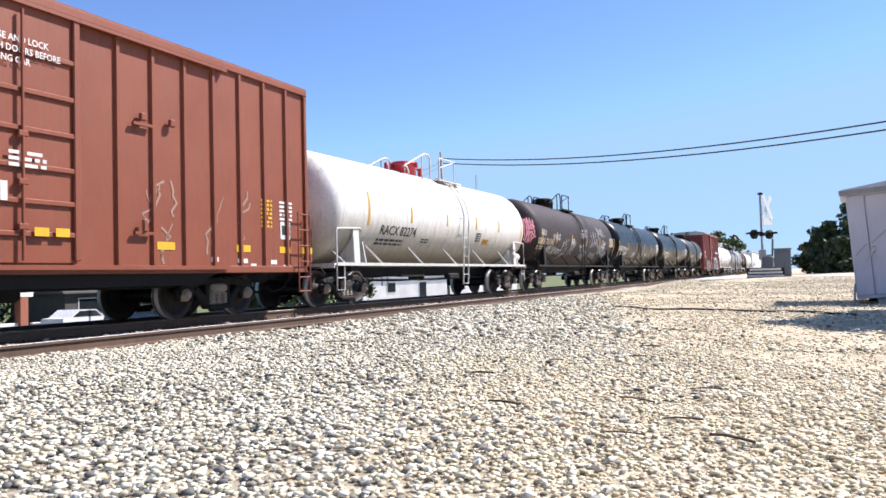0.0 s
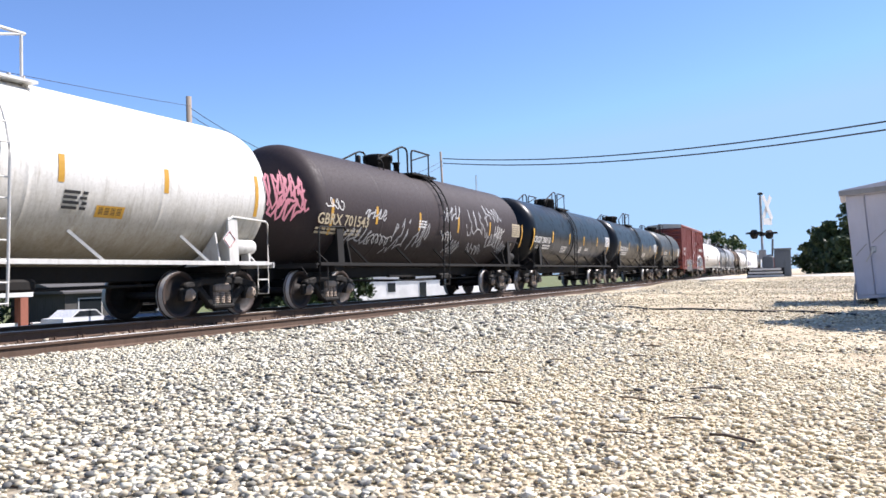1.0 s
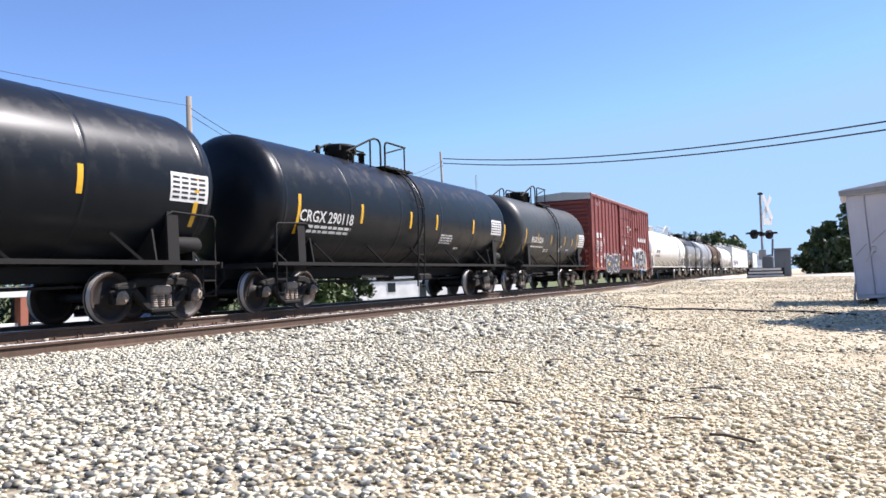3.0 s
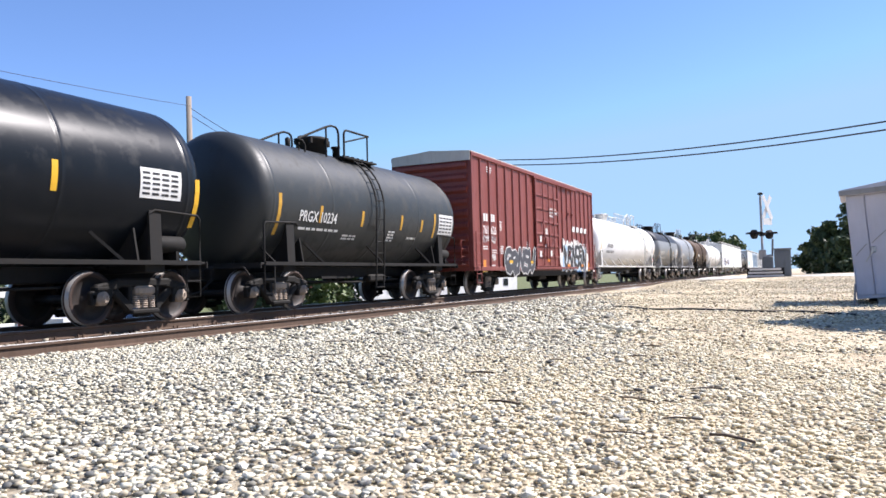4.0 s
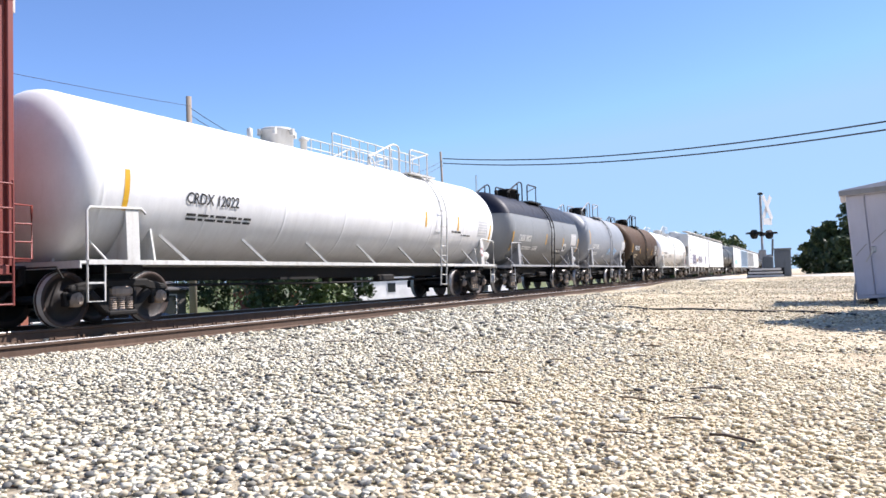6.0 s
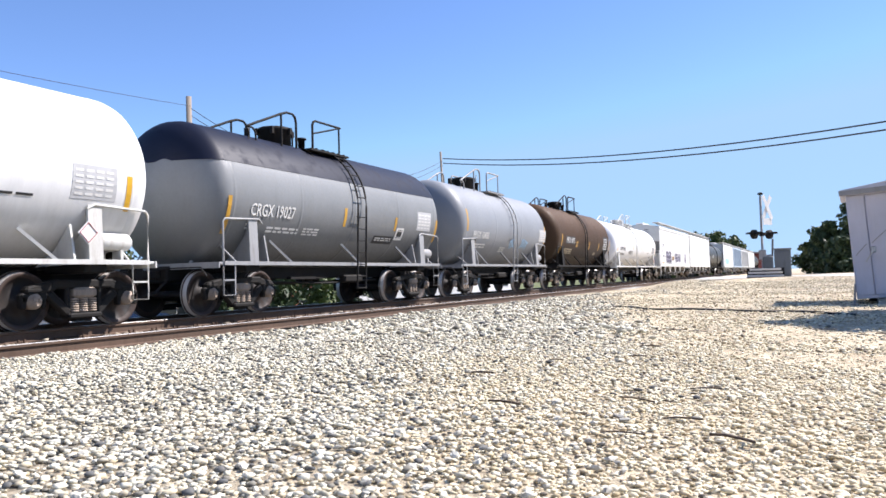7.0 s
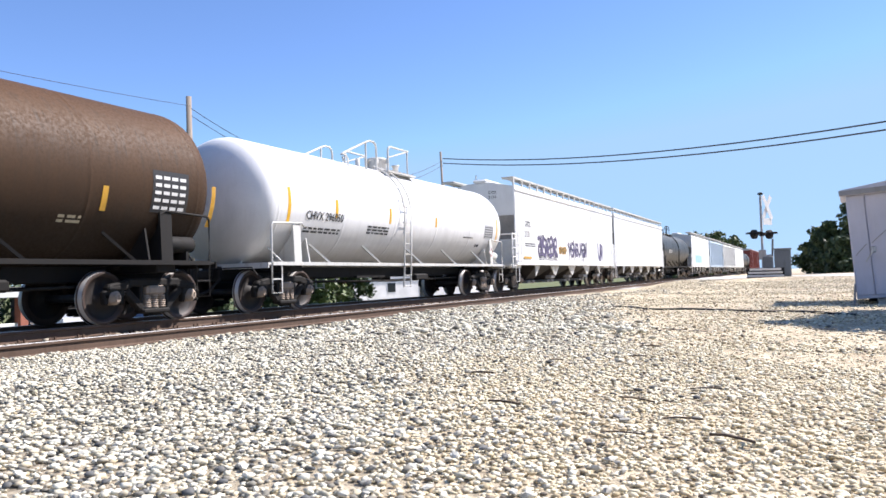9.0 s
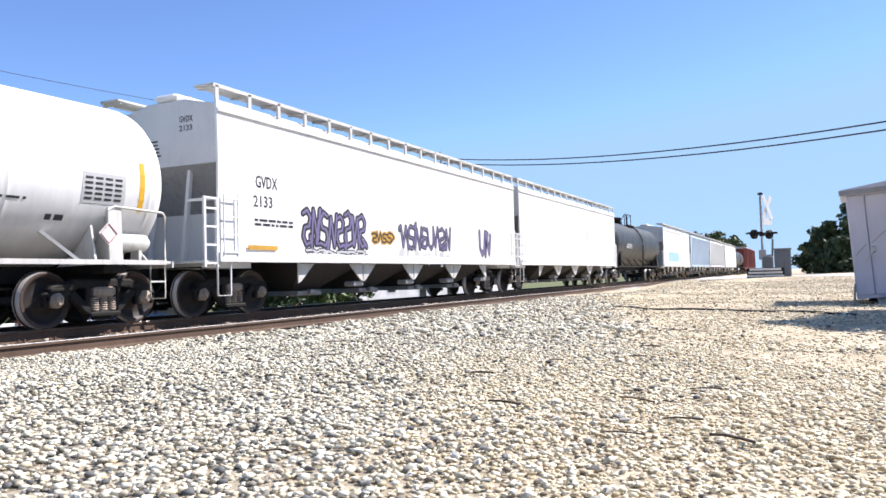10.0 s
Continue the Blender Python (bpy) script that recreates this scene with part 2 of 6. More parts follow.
CONC = flat("pale_concrete", (0.55, 0.53, 0.49), 0.9, 0, 0.35)
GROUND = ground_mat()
STONES = stone_mat("ballast_mixed", [(0.0, (0.19, 0.18, 0.145)), (0.13, (0.58, 0.54, 0.41)), (0.36, (0.85, 0.81, 0.645)),
                                     (0.70, (0.50, 0.44, 0.32)), (0.80, (0.68, 0.59, 0.40)), (0.90, (0.10, 0.105, 0.105))])
PEBBLES = stone_mat("pit_gravel_mixed", [(0.0, (0.50, 0.41, 0.25)), (0.17, (0.80, 0.70, 0.47)), (0.48, (0.90, 0.82, 0.61)),
                                         (0.84, (0.58, 0.47, 0.30)), (0.95, (0.20, 0.165, 0.12))])
OILY = stone_mat("track_bed_stone", [(0.0, (0.20, 0.16, 0.12)), (0.3, (0.33, 0.275, 0.205)), (0.65, (0.45, 0.385, 0.29)), (0.9, (0.12, 0.10, 0.08))])
LOOSE = loose_stone_mat("ballast_stone", (0.24, 0.235, 0.21), (0.72, 0.69, 0.58))


# ------------------------------------------------ mesh helpers
class Shape:
    """Collects faces of one mesh."""

    def __init__(self):
        self.v, self.f, self.s = [], [], []

    def add(self, vs, fs, smooth=False):
        k = len(self.v)
        self.v += [tuple(p) for p in vs]
        self.f += [tuple(i + k for i in q) for q in fs]
        self.s += [smooth] * len(fs)
        return self

    def box(self, c, size, rot=None, bev=0.0):
        hx, hy, hz = (a / 2 for a in size)
        if bev <= 0:
            vs = [(x, y, z) for x in (-hx, hx) for y in (-hy, hy) for z in (-hz, hz)]
            fs = [(0, 1, 3, 2), (4, 6, 7, 5), (0, 4, 5, 1), (2, 3, 7, 6), (0, 2, 6, 4), (1, 5, 7, 3)]
        else:
            b = min(bev, hx * 0.9, hy * 0.9, hz * 0.9)
            ring = [(-hx + b, -hy), (hx - b, -hy), (hx, -hy + b), (hx, hy - b), (hx - b, hy), (-hx + b, hy), (-hx, hy - b),
                    (-hx, -hy + b)]
            q = [(x * (hx - b) / hx, y * (hy - b) / hy) for x, y in ring]
            vs = ([(*p, -hz) for p in q] + [(*p, -hz + b) for p in ring] + [(*p, hz - b) for p in ring] + [(*p, hz) for p in q])
            fs = [tuple(range(7, -1, -1)), tuple(range(24, 32))]
            for r in range(3):
                fs += [(r * 8 + i, r * 8 + (i + 1) % 8, r * 8 + 8 + (i + 1) % 8, r * 8 + 8 + i) for i in range(8)]
        m = Matrix.Translation(c) @ (rot.to_4x4() if rot else Matrix())
        return self.add([m @ Vector(p) for p in vs], fs)

    def beam(self, p, q, w, h, bev=0.0):
        """A bar of section w (across) by h from p to q."""
        p, q = Vector(p), Vector(q)
        d = q - p
        rot = d.to_track_quat("Y", "Z").to_matrix()
        return self.box((p + q) / 2, (w, d.length, h), rot, bev)

    def tube(self, path, r, seg=8, closed=False):
        pts = [Vector(p) for p in path]
        n = len(pts)
        vs, fs = [], []
        for i, p in enumerate(pts):
            a = pts[(i - 1) % n] if (closed or i) else p
            b = pts[(i + 1) % n] if (closed or i < n - 1) else p
            d = (b - a).normalized()
            rot = d.to_track_quat("Z", "Y").to_matrix()
            vs += [p + rot @ Vector((r * math.cos(k * math.tau / seg), r * math.sin(k * math.tau / seg), 0)) for k in range(seg)]
        for i in range(n if closed else n - 1):
            j = (i + 1) % n
            fs += [(i * seg + k, i * seg + (k + 1) % seg, j * seg + (k + 1) % seg, j * seg + k) for k in range(seg)]
        self.add(vs, fs, True)
        if not closed:
            self.add(vs[:seg], [tuple(range(seg - 1, -1, -1))])
            self.add(vs[-seg:], [tuple(range(seg))])
        return self

    def lathe(self, prof, seg=48, axis="Y", c=(0, 0, 0), smooth=True):
        """prof: (along, radius) pairs, turned about an axis through c."""
        vs, fs = [], []
        for a, r in prof:
            for k in range(seg):
                x, z = r * math.cos(k * math.tau / seg), r * math.sin(k * math.tau / seg)
                p = {"Y": (x, a, z), "X": (a, x, z), "Z": (x, z, a)}[axis]
                vs.append((p[0] + c[0], p[1] + c[1], p[2] + c[2]))
        for i in range(len(prof) - 1):
            for k in range(seg):
                q = (i * seg + k, i * seg + (k + 1) % seg, (i + 1) * seg + (k + 1) % seg, (i + 1) * seg + k)
                fs.append(q if axis != "Y" else q[::-1])
        if axis == "Z":
            fs = [q for q in fs]
        self.add(vs, fs, smooth)
        n = len(prof) - 1
        e0, e1 = tuple(range(seg)), tuple(n * seg + k for k in range(seg))
        k = len(self.v) - len(vs)
        if prof[0][1] > 1e-4:
            self.f.append(tuple(i + k for i in e0))
            self.s.append(False)
        if prof[-1][1] > 1e-4:
            self.f.append(tuple(i + k for i in e1))
            self.s.append(False)
        return self

    def prism(self, poly, a, b, axis="X"):
        """A polygon of (u, v) drawn out from a to b along an axis."""
        n = len(poly)

        def at(u, v, w):
            return {"X": (w, u, v), "Y": (u, w, v), "Z": (u, v, w)}[axis]
        vs = [at(u, v, a) for u, v in poly] + [at(u, v, b) for u, v in poly]
        fs = [tuple(range(n - 1, -1, -1)), tuple(range(n, 2 * n))]
        fs += [(i, (i + 1) % n, n + (i + 1) % n, n + i) for i in range(n)]
        return self.add(vs, fs)

    def mesh(self, name):
        me = bpy.data.meshes.new(name)
        me.from_pydata(self.v, [], self.f)
        me.polygons.foreach_set("use_smooth", self.s)
        bm = bmesh.new()
        bm.from_mesh(me)
        bmesh.ops.recalc_face_normals(bm, faces=bm.faces)
        bm.to_mesh(me)
        bm.free()
        return me


def part(name, shape, material, parent=None, label="", at=None):
    me = shape if isinstance(shape, bpy.types.Mesh) else shape.mesh(name)
    if not me.materials:
        me.materials.append(material)
    ob = new(name, me)
    if parent:
        ob.parent = parent
    if at is not None:
        ob.matrix_basis = at
    if label:
        ob["label"] = label
    return ob


def thing(name, label, category, at=(0, 0, 0), group="", kind="", rz=0.0):
    e = new(name)
    e.empty_display_size = 0.3
    e.matrix_basis = pose(*at, rz=rz)
    return tagged(e, label, category, group, kind)


def words(parent, name, body, width, height, m, material, label=""):
    """Stencil lettering of a given width and height, as a thin mesh of its own."""
    c = bpy.data.curves.new(name, "FONT")
    c.body, c.size, c.align_x, c.align_y = body, 1.0, "LEFT", "BOTTOM_BASELINE"
    c.extrude, c.resolution_u = 0.001, 2
    c.offset = 0.012
    tmp = bpy.data.objects.new(name, c)
    me = bpy.data.meshes.new_from_object(tmp)
    bpy.data.objects.remove(tmp)
    bpy.data.curves.remove(c)
    me.materials.clear()
    xs, ys = [v.co.x for v in me.vertices], [v.co.y for v in me.vertices]
    x0, y0 = min(xs), min(ys)
    kx, ky = width / (max(xs) - x0), height / (max(ys) - y0)
    for v in me.vertices:
        v.co = ((v.co.x - x0) * kx, (v.co.y - y0) * ky, v.co.z)
    return part(name, me, material, parent, label, m)


# ------------------------------------------------ the railway
TRACK_X, SPEED = -11.75, 16.44
WHEEL_R = 0.457
NEAR = Matrix(((0, 0, 1, 0), (1, 0, 0, 0), (0, 1, 0, 0), (0, 0, 0, 1)))   # lettering on the side that faces +X
moving = []          # (car, y at the start)
turning = []         # (wheelset, its place on the car)


def side(x, y, z):
    return Matrix.Translation((x, y, z)) @ NEAR


def rail_profile(x, z_top):
    pr = [(-0.036, 0), (0.036, 0), (0.036, -0.035), (0.012, -0.045), (0.010, -0.145), (0.07, -0.165), (0.07, -0.178),
          (-0.07, -0.178), (-0.07, -0.165), (-0.010, -0.145), (-0.012, -0.045), (-0.036, -0.035)]
    return [(x + a, z_top + b) for a, b in pr]


def build_track():
    t = thing("railway_track", "rusty steel rails on timber sleepers in pale ballast", "railway track", (TRACK_X, 0, 0), kind="structure")
    for sx in (-1, 1):
        part("rail", Shape().prism(rail_profile(sx * 0.755, 0), -190, 420, "Y"), RUST, t)
        part("rail_head", Shape().prism([(sx * 0.755 - 0.034, 0.001), (sx * 0.755 + 0.034, 0.001), (sx * 0.755 + 0.03, 0.006), (sx * 0.755 - 0.03, 0.006)], -190, 420, "Y"), HEAD, t, "worn bright running surface")
    tie = Shape().box((0, 0, -0.27), (2.6, 0.23, 0.18), bev=0.015).mesh("sleeper")
    plate = Shape().box((0.755, 0, -0.18), (0.36, 0.2, 0.012)).box((-0.755, 0, -0.18), (0.36, 0.2, 0.012))
    for sx in (-1, 1):
        for dx in (-0.09, 0.09):
            plate.box((sx * 0.755 + dx, 0.05, -0.15), (0.03, 0.03, 0.05)).box((sx * 0.755 + dx, -0.05, -0.15), (0.03, 0.03, 0.05))
    plate = plate.mesh("tie_plate")
    for i in range(120):
        y = 2 + i * 0.53
        part("sleeper", tie, TIE, t, at=pose(random.uniform(-0.04, 0.04), y, random.uniform(-0.012, 0.006), rz=random.uniform(-1, 1)))
        part("tie_plate", plate, RUST, t, at=pose(0, y, 0))
    s = Shape()
    for i in range(560):
        s.box((0, 2 + (120 + i) * 0.53, -0.27), (2.6, 0.23, 0.18))
    tagged(part("sleeper", s, TIE, t), kind="stuff")
    r = thing("spare_rail", "rusty continuous rail lying loose on the ballast shoulder", "rail", (-9.42, 0, -0.08))
    part("rail", Shape().prism(rail_profile(0, 0), -60, 130, "Y"), RUST, r)
    part("rail_head", Shape().prism([(-0.034, 0.001), (0.034, 0.001), (0.03, 0.005), (-0.03, 0.005)], -60, 130, "Y"), GALV, r, "pale worn rail head")


@lru_cache(None)
def wheelset_mesh():
    s = Shape()
    for sx in (-1, 1):
        prof = [(0.60, 0.0), (0.60, 0.12), (0.66, 0.16), (0.672, 0.36), (0.665, 0.385), (0.665, 0.485), (0.69, 0.487), (0.705, 0.462),
                (0.80, 0.455), (0.805, 0.445), (0.805, 0.395), (0.76, 0.37), (0.73, 0.16), (0.80, 0.12), (0.80, 0.0)]
        s.lathe([(sx * a, r) for a, r in prof], 40, "X")
    s.lathe([(-1.05, 0.075), (1.05, 0.075)], 14, "X")
    me = s.mesh("wheelset")
    for m in (RIM, TREAD, RIMFACE):
        me.materials.append(m)
    for p in me.polygons:
        r = math.hypot(p.center.y, p.center.z)
        if r > 0.43 and abs(p.normal.x) < 0.75:
            p.material_index = 1
        elif r > 0.36:
            p.material_index = 2
    return me


@lru_cache(None)
def frame_mesh():
    """Cast side frame of a freight truck, in the plane x = 0."""
    s = Shape()
    w = 0.13
    for d in (-1, 1):
        s.beam((0, d * 1.12, 0.50), (0, d * 0.66, 0.55), w, 0.16, 0.03)
        s.beam((0, d * 1.02, 0.60), (0, d * 0.50, 0.70), w + 0.02, 0.16, 0.03)
        s.beam((0, d * 0.64, 0.58), (0, d * 0.27, 0.24), w + 0.01, 0.15, 0.03)
        s.beam((0, d * 0.30, 0.22), (0, d * 0.30, 0.72), w, 0.09, 0.02)
        s.box((0, d * 0.89, 0.62), (w + 0.04, 0.30, 0.10), bev=0.03)
        s.box((0, d * 1.06, 0.44), (w, 0.09, 0.20), bev=0.02)
        s.box((0, d * 0.72, 0.42), (w, 0.07, 0.18), bev=0.02)
    s.beam((0, -0.62, 0.71), (0, 0.62, 0.71), w + 0.03, 0.15, 0.03)
    s.box((0, 0, 0.20), (w + 0.12, 0.64, 0.09), bev=0.025)
    s.box((0, 0, 0.13), (w, 0.36, 0.06), bev=0.02)
    for d in (-1, 1):
        s.beam((0.02, d * 0.62, 0.52), (0.05, d * 0.20, 0.16), 0.06, 0.05, 0.015)
    return s.mesh("side_frame")


@lru_cache(None)
def spring_mesh():
    s = Shape()
    for y in (-0.17, 0.0, 0.17):
        for k in range(6):
            s.lathe([(0.26 + k * 0.038, 0.075), (0.275 + k * 0.038, 0.082), (0.29 + k * 0.038, 0.075)], 12, "Z", (0.03, y, 0))
    s.box((0.02, 0, 0.57), (0.22, 0.44, 0.17), bev=0.04)
    return s.mesh("spring_nest")


@lru_cache(None)
def cap_mesh():
    s = Shape()
    s.lathe([(-0.10, 0.125), (0.04, 0.125), (0.05, 0.10), (0.085, 0.09), (0.09, 0.0)], 20, "X")
    for k in range(3):
        a = k * math.tau / 3 + 0.5
        s.box((0.095, 0.055 * math.cos(a), 0.055 * math.sin(a)), (0.025, 0.035, 0.035))
    return s.mesh("bearing_cap")


@lru_cache(None)
def coupler_mesh():
    s = Shape()
    s.box((0, -0.30, 0.86), (0.16, 0.62, 0.18), bev=0.03)
    s.prism([(-0.16, -0.60), (0.14, -0.60), (0.18, -0.78), (0.10, -0.86), (0.02, -0.80), (-0.05, -0.92), (-0.17, -0.84)], 0.72, 1.0, "Z")
    s.box((0, -0.02, 0.86), (0.5, 0.12, 0.34), bev=0.03)
    s.tube([(0.25, -0.05, 0.75), (0.27, -0.4, 0.5), (0.24, -0.75, 0.42), (0.2, -0.95, 0.55)], 0.03, 8)
    s.tube([(-0.2, -0.12, 0.95), (0.4, -0.14, 0.98), (1.2, -0.14, 0.98), (1.35, -0.14, 0.80)], 0.016, 6)
    return s.mesh("coupler")


@lru_cache(None)
def bolster_mesh():
    s = Shape()
    s.box((0, 0, 0.58), (2.0, 0.38, 0.26), bev=0.05)
    s.lathe([(0.70, 0.3), (0.80, 0.3)], 20, "Z")
    s.box((0.0, 0.45, 0.36), (1.5, 0.10, 0.10)).box((0.0, -0.45, 0.36), (1.5, 0.10, 0.10))
    for sx in (-0.75, 0.75):
        for sy in (-1, 1):
            s.box((sx, sy * 0.42, 0.42), (0.10, 0.07, 0.32), Euler((sy * 0.2, 0, 0)).to_matrix(), 0.01)
    return s.mesh("truck_bolster")


def trucks(car, offset, half, dusty=IRON, shift=0.0):
    for y in (shift - offset, shift + offset):
        part("truck_bolster", bolster_mesh(), DARK, car, at=pose(0, y, 0))
        for sx in (-1, 1):
            m = pose(sx * 1.0, y, 0, rz=0 if sx > 0 else 180)
            fr = part("side_frame", frame_mesh(), dusty, car, "dusty cast steel side frame", m)
            part("spring_nest", spring_mesh(), IRON, fr)
            for d in (-0.89, 0.89):
                part("bearing_cap", cap_mesh(), IRON, fr, at=pose(0.03, d, WHEEL_R))
        for d in (-0.89, 0.89):
            w = part("wheelset", wheelset_mesh(), RIM, car, at=pose(0, y + d, WHEEL_R))
            turning.append((w, (0, y + d, WHEEL_R)))
    part("coupler", coupler_mesh(), DARK, car, at=pose(0, shift - half + 0.72, 0))
    part("coupler", coupler_mesh(), DARK, car, at=pose(0, shift + half - 0.72, 0, rz=180))


def slat_mesh():
    return Shape().box((0, 0, 0), (0.48, 0.03, 0.025)).mesh("slat")


def car_thing(name, label, category, front, back):
    car = thing(name, label, category, (TRACK_X, (front + back) / 2, 0), group="cars of the freight train")
    moving.append((car, (front + back) / 2))
    return car


def on_shell(s, R, zc, y0, a0, w, h, lift=0.006, n=4):
    """A decal of w by h metres laid on the tank; a0 is its lower edge, in metres of arc above the middle line."""
    vs, fs = [], []
    for j in range(n + 1):
        a = (a0 + h * j / n) / R
        for y in (y0, y0 + w):
            vs.append(((R + lift) * math.cos(a), y, zc + (R + lift) * math.sin(a)))
    for j in range(n):
        fs.append((2 * j, 2 * j + 1, 2 * j + 3, 2 * j + 2))
    s.add(vs, fs)
    return s


def stroke(s, pts, width, place):
    """A painted line along pts of (u, v); place(u, v) puts it on the surface."""
    vs, fs = [], []
    for i, p in enumerate(pts):
        a, b = pts[max(0, i - 1)], pts[min(len(pts) - 1, i + 1)]
        dx, dy = b[0] - a[0], b[1] - a[1]
        ln = math.hypot(dx, dy) or 1
        nx, ny = -dy / ln * width / 2, dx / ln * width / 2
        vs += [place(p[0] + nx, p[1] + ny), place(p[0] - nx, p[1] - ny)]
    for i in range(len(pts) - 1):
        fs.append((2 * i, 2 * i + 1, 2 * i + 3, 2 * i + 2))
    s.add(vs, fs)


def scrawl(rng, u0, v0, w, h, turns=5):
    """A looping sprayed squiggle."""
    ph = [rng.uniform(0, 6.28) for _ in range(4)]
    pts = []
    n = turns * 9
    for i in range(n + 1):
        k = i / n
        u = u0 + w * k + 0.5 * w / turns * math.sin(k * turns * 6.28 + ph[0])
        v = v0 + h * (0.5 + 0.36 * math.sin(k * turns * 6.28 + ph[1]) + 0.14 * math.sin(k * turns * 14 + ph[2]))
        pts.append((u, v))
    return pts


def blob(rng, cu, cv, w, h, n=18, rag=0.18):
    """An uneven bubble outline."""
    p1, p2 = rng.uniform(0, 6), rng.uniform(0, 6)
    out = []
    for i in range(n):
        a = i * math.tau / n
        r = 1 + rag * math.sin(3 * a + p1) + rag * 0.6 * math.sin(5 * a + p2)
        ca, sa = math.cos(a), math.sin(a)
        out.append((cu + w / 2 * r * math.copysign(abs(ca) ** 0.7, ca), cv + h / 2 * r * math.copysign(abs(sa) ** 0.7, sa)))
    return out


GLYPHS = (
    [(0.9, 0.8), (0.6, 1.0), (0.25, 0.93), (0.05, 0.6), (0.07, 0.3), (0.3, 0.03), (0.7, 0.0), (0.95, 0.2), (0.95, 0.45), (0.6, 0.45)],
    [(0.1, 0.0), (0.15, 1.0), (0.7, 0.98), (0.9, 0.75), (0.7, 0.5), (0.25, 0.45), (0.9, 0.0)],
    [(0.1, 0.95), (0.9, 1.0), (0.5, 0.97), (0.5, 0.0)],
    [(0.9, 0.9), (0.5, 1.0), (0.15, 0.8), (0.3, 0.55), (0.75, 0.5), (0.9, 0.25), (0.6, 0.02), (0.1, 0.1)],
    [(0.05, 1.0), (0.1, 0.3), (0.45, 0.0), (0.8, 0.25), (0.95, 1.0)],
    [(0.05, 0.0), (0.3, 1.0), (0.7, 0.1), (0.95, 1.0)],
    [(0.05, 0.0), (0.45, 1.0), (0.95, 0.0), (0.75, 0.35), (0.25, 0.35)])


def fat_line(x, pts, width, step):
    """Sprayed letter stroke: overlapping bars with round ends, each a hair above the last."""
    s = Shape()
    for k, p in enumerate(pts):
        xx = x + step * k
        s.add([(xx, p[0] + width / 2 * math.cos(i * math.tau / 12), p[1] + width / 2 * math.sin(i * math.tau / 12)) for i in range(12)], [tuple(range(12))])
        if k < len(pts) - 1:
            q = pts[k + 1]
            d = math.hypot(q[0] - p[0], q[1] - p[1]) or 1
            nx, ny = -(q[1] - p[1]) / d * width / 2, (q[0] - p[0]) / d * width / 2
            xx += step / 2
            s.add([(xx, p[0] + nx, p[1] + ny), (xx, p[0] - nx, p[1] - ny), (xx, q[0] - nx, q[1] - ny), (xx, q[0] + nx, q[1] + ny)], [(0, 1, 2, 3)])
    return s


def letter_graffiti(car, x, y0, z0, w, h, glyphs, seed, edge, body, widths, label):
    """Sprayed letter forms without meaning: a wide edge colour and the body over it."""
    rng = random.Random(seed)
    step = w / len(glyphs)
    for i, k in enumerate(glyphs):
        lean, tall, drop = rng.uniform(-0.08, 0.08) * step, h * rng.uniform(0.85, 1.0), rng.uniform(0.0, 0.08) * h
        fu, fv = rng.random() < 0.6, rng.random() < 0.5
        form = [(1 - u if fu else u, 1 - v if fv else v) for u, v in GLYPHS[k]]
        if rng.random() < 0.7:
            u, v = form[-1]
            form += [(u + rng.uniform(-0.5, 0.5), min(1.12, max(-0.1, v + rng.uniform(-0.45, 0.45)))), (u + rng.uniform(-0.3, 0.3), rng.uniform(0, 1))]
        pts = [(y0 + step * (i - 0.06 + 1.12 * u) + lean * v, z0 + drop + tall * v) for u, v in form]
        xx = x + 0.0006 * (i % 2)
        g = part("graffiti", fat_line(xx, pts, widths[0], 0.00012), edge, car, label)
        part("letter_body", fat_line(xx + 0.003, pts, widths[1], 0.00012), body, g)


def spray_cloud(car, x, y0, z0, w, h, count, seed, material, label, size=(0.25, 0.6)):
    """Ragged sprayed patches behind the letters."""
    rng = random.Random(seed)
    for i in range(count):
        cu, cv = y0 + w * (i + rng.uniform(0.2, 0.8)) / count, z0 + h * rng.uniform(0.1, 0.9)
        bw, bh = rng.uniform(*size) * 1.2, rng.uniform(*size) * 1.6
        cv = max(cv, 0.72 + 0.62 * bh)          # nothing hangs below the side of the car
        part("spray_patch", Shape().prism(blob(rng, cu, cv, bw, bh, 14, 0.14), x + 0.00025 * i, x + 0.00025 * i + 0.0002, "X"), material, car, label)


def small_print(parent, name, R, zc, y, a, lines, wid, hgt, material, seed=0):
    """Rows of unreadable stencil lines as plain bars."""
    rng = random.Random(seed)
    s = Shape()
    for i in range(lines):
        u = y
        while u < y + wid:
            k = rng.uniform(0.10, 0.3)
            k = min(k, y + wid - u + 0.02)
            on_shell(s, R, zc, u, a - i * hgt * 1.7, k, hgt, 0.007, 1)
            u += k + 0.05
    tagged(part(name, s, material, parent), kind="stuff")


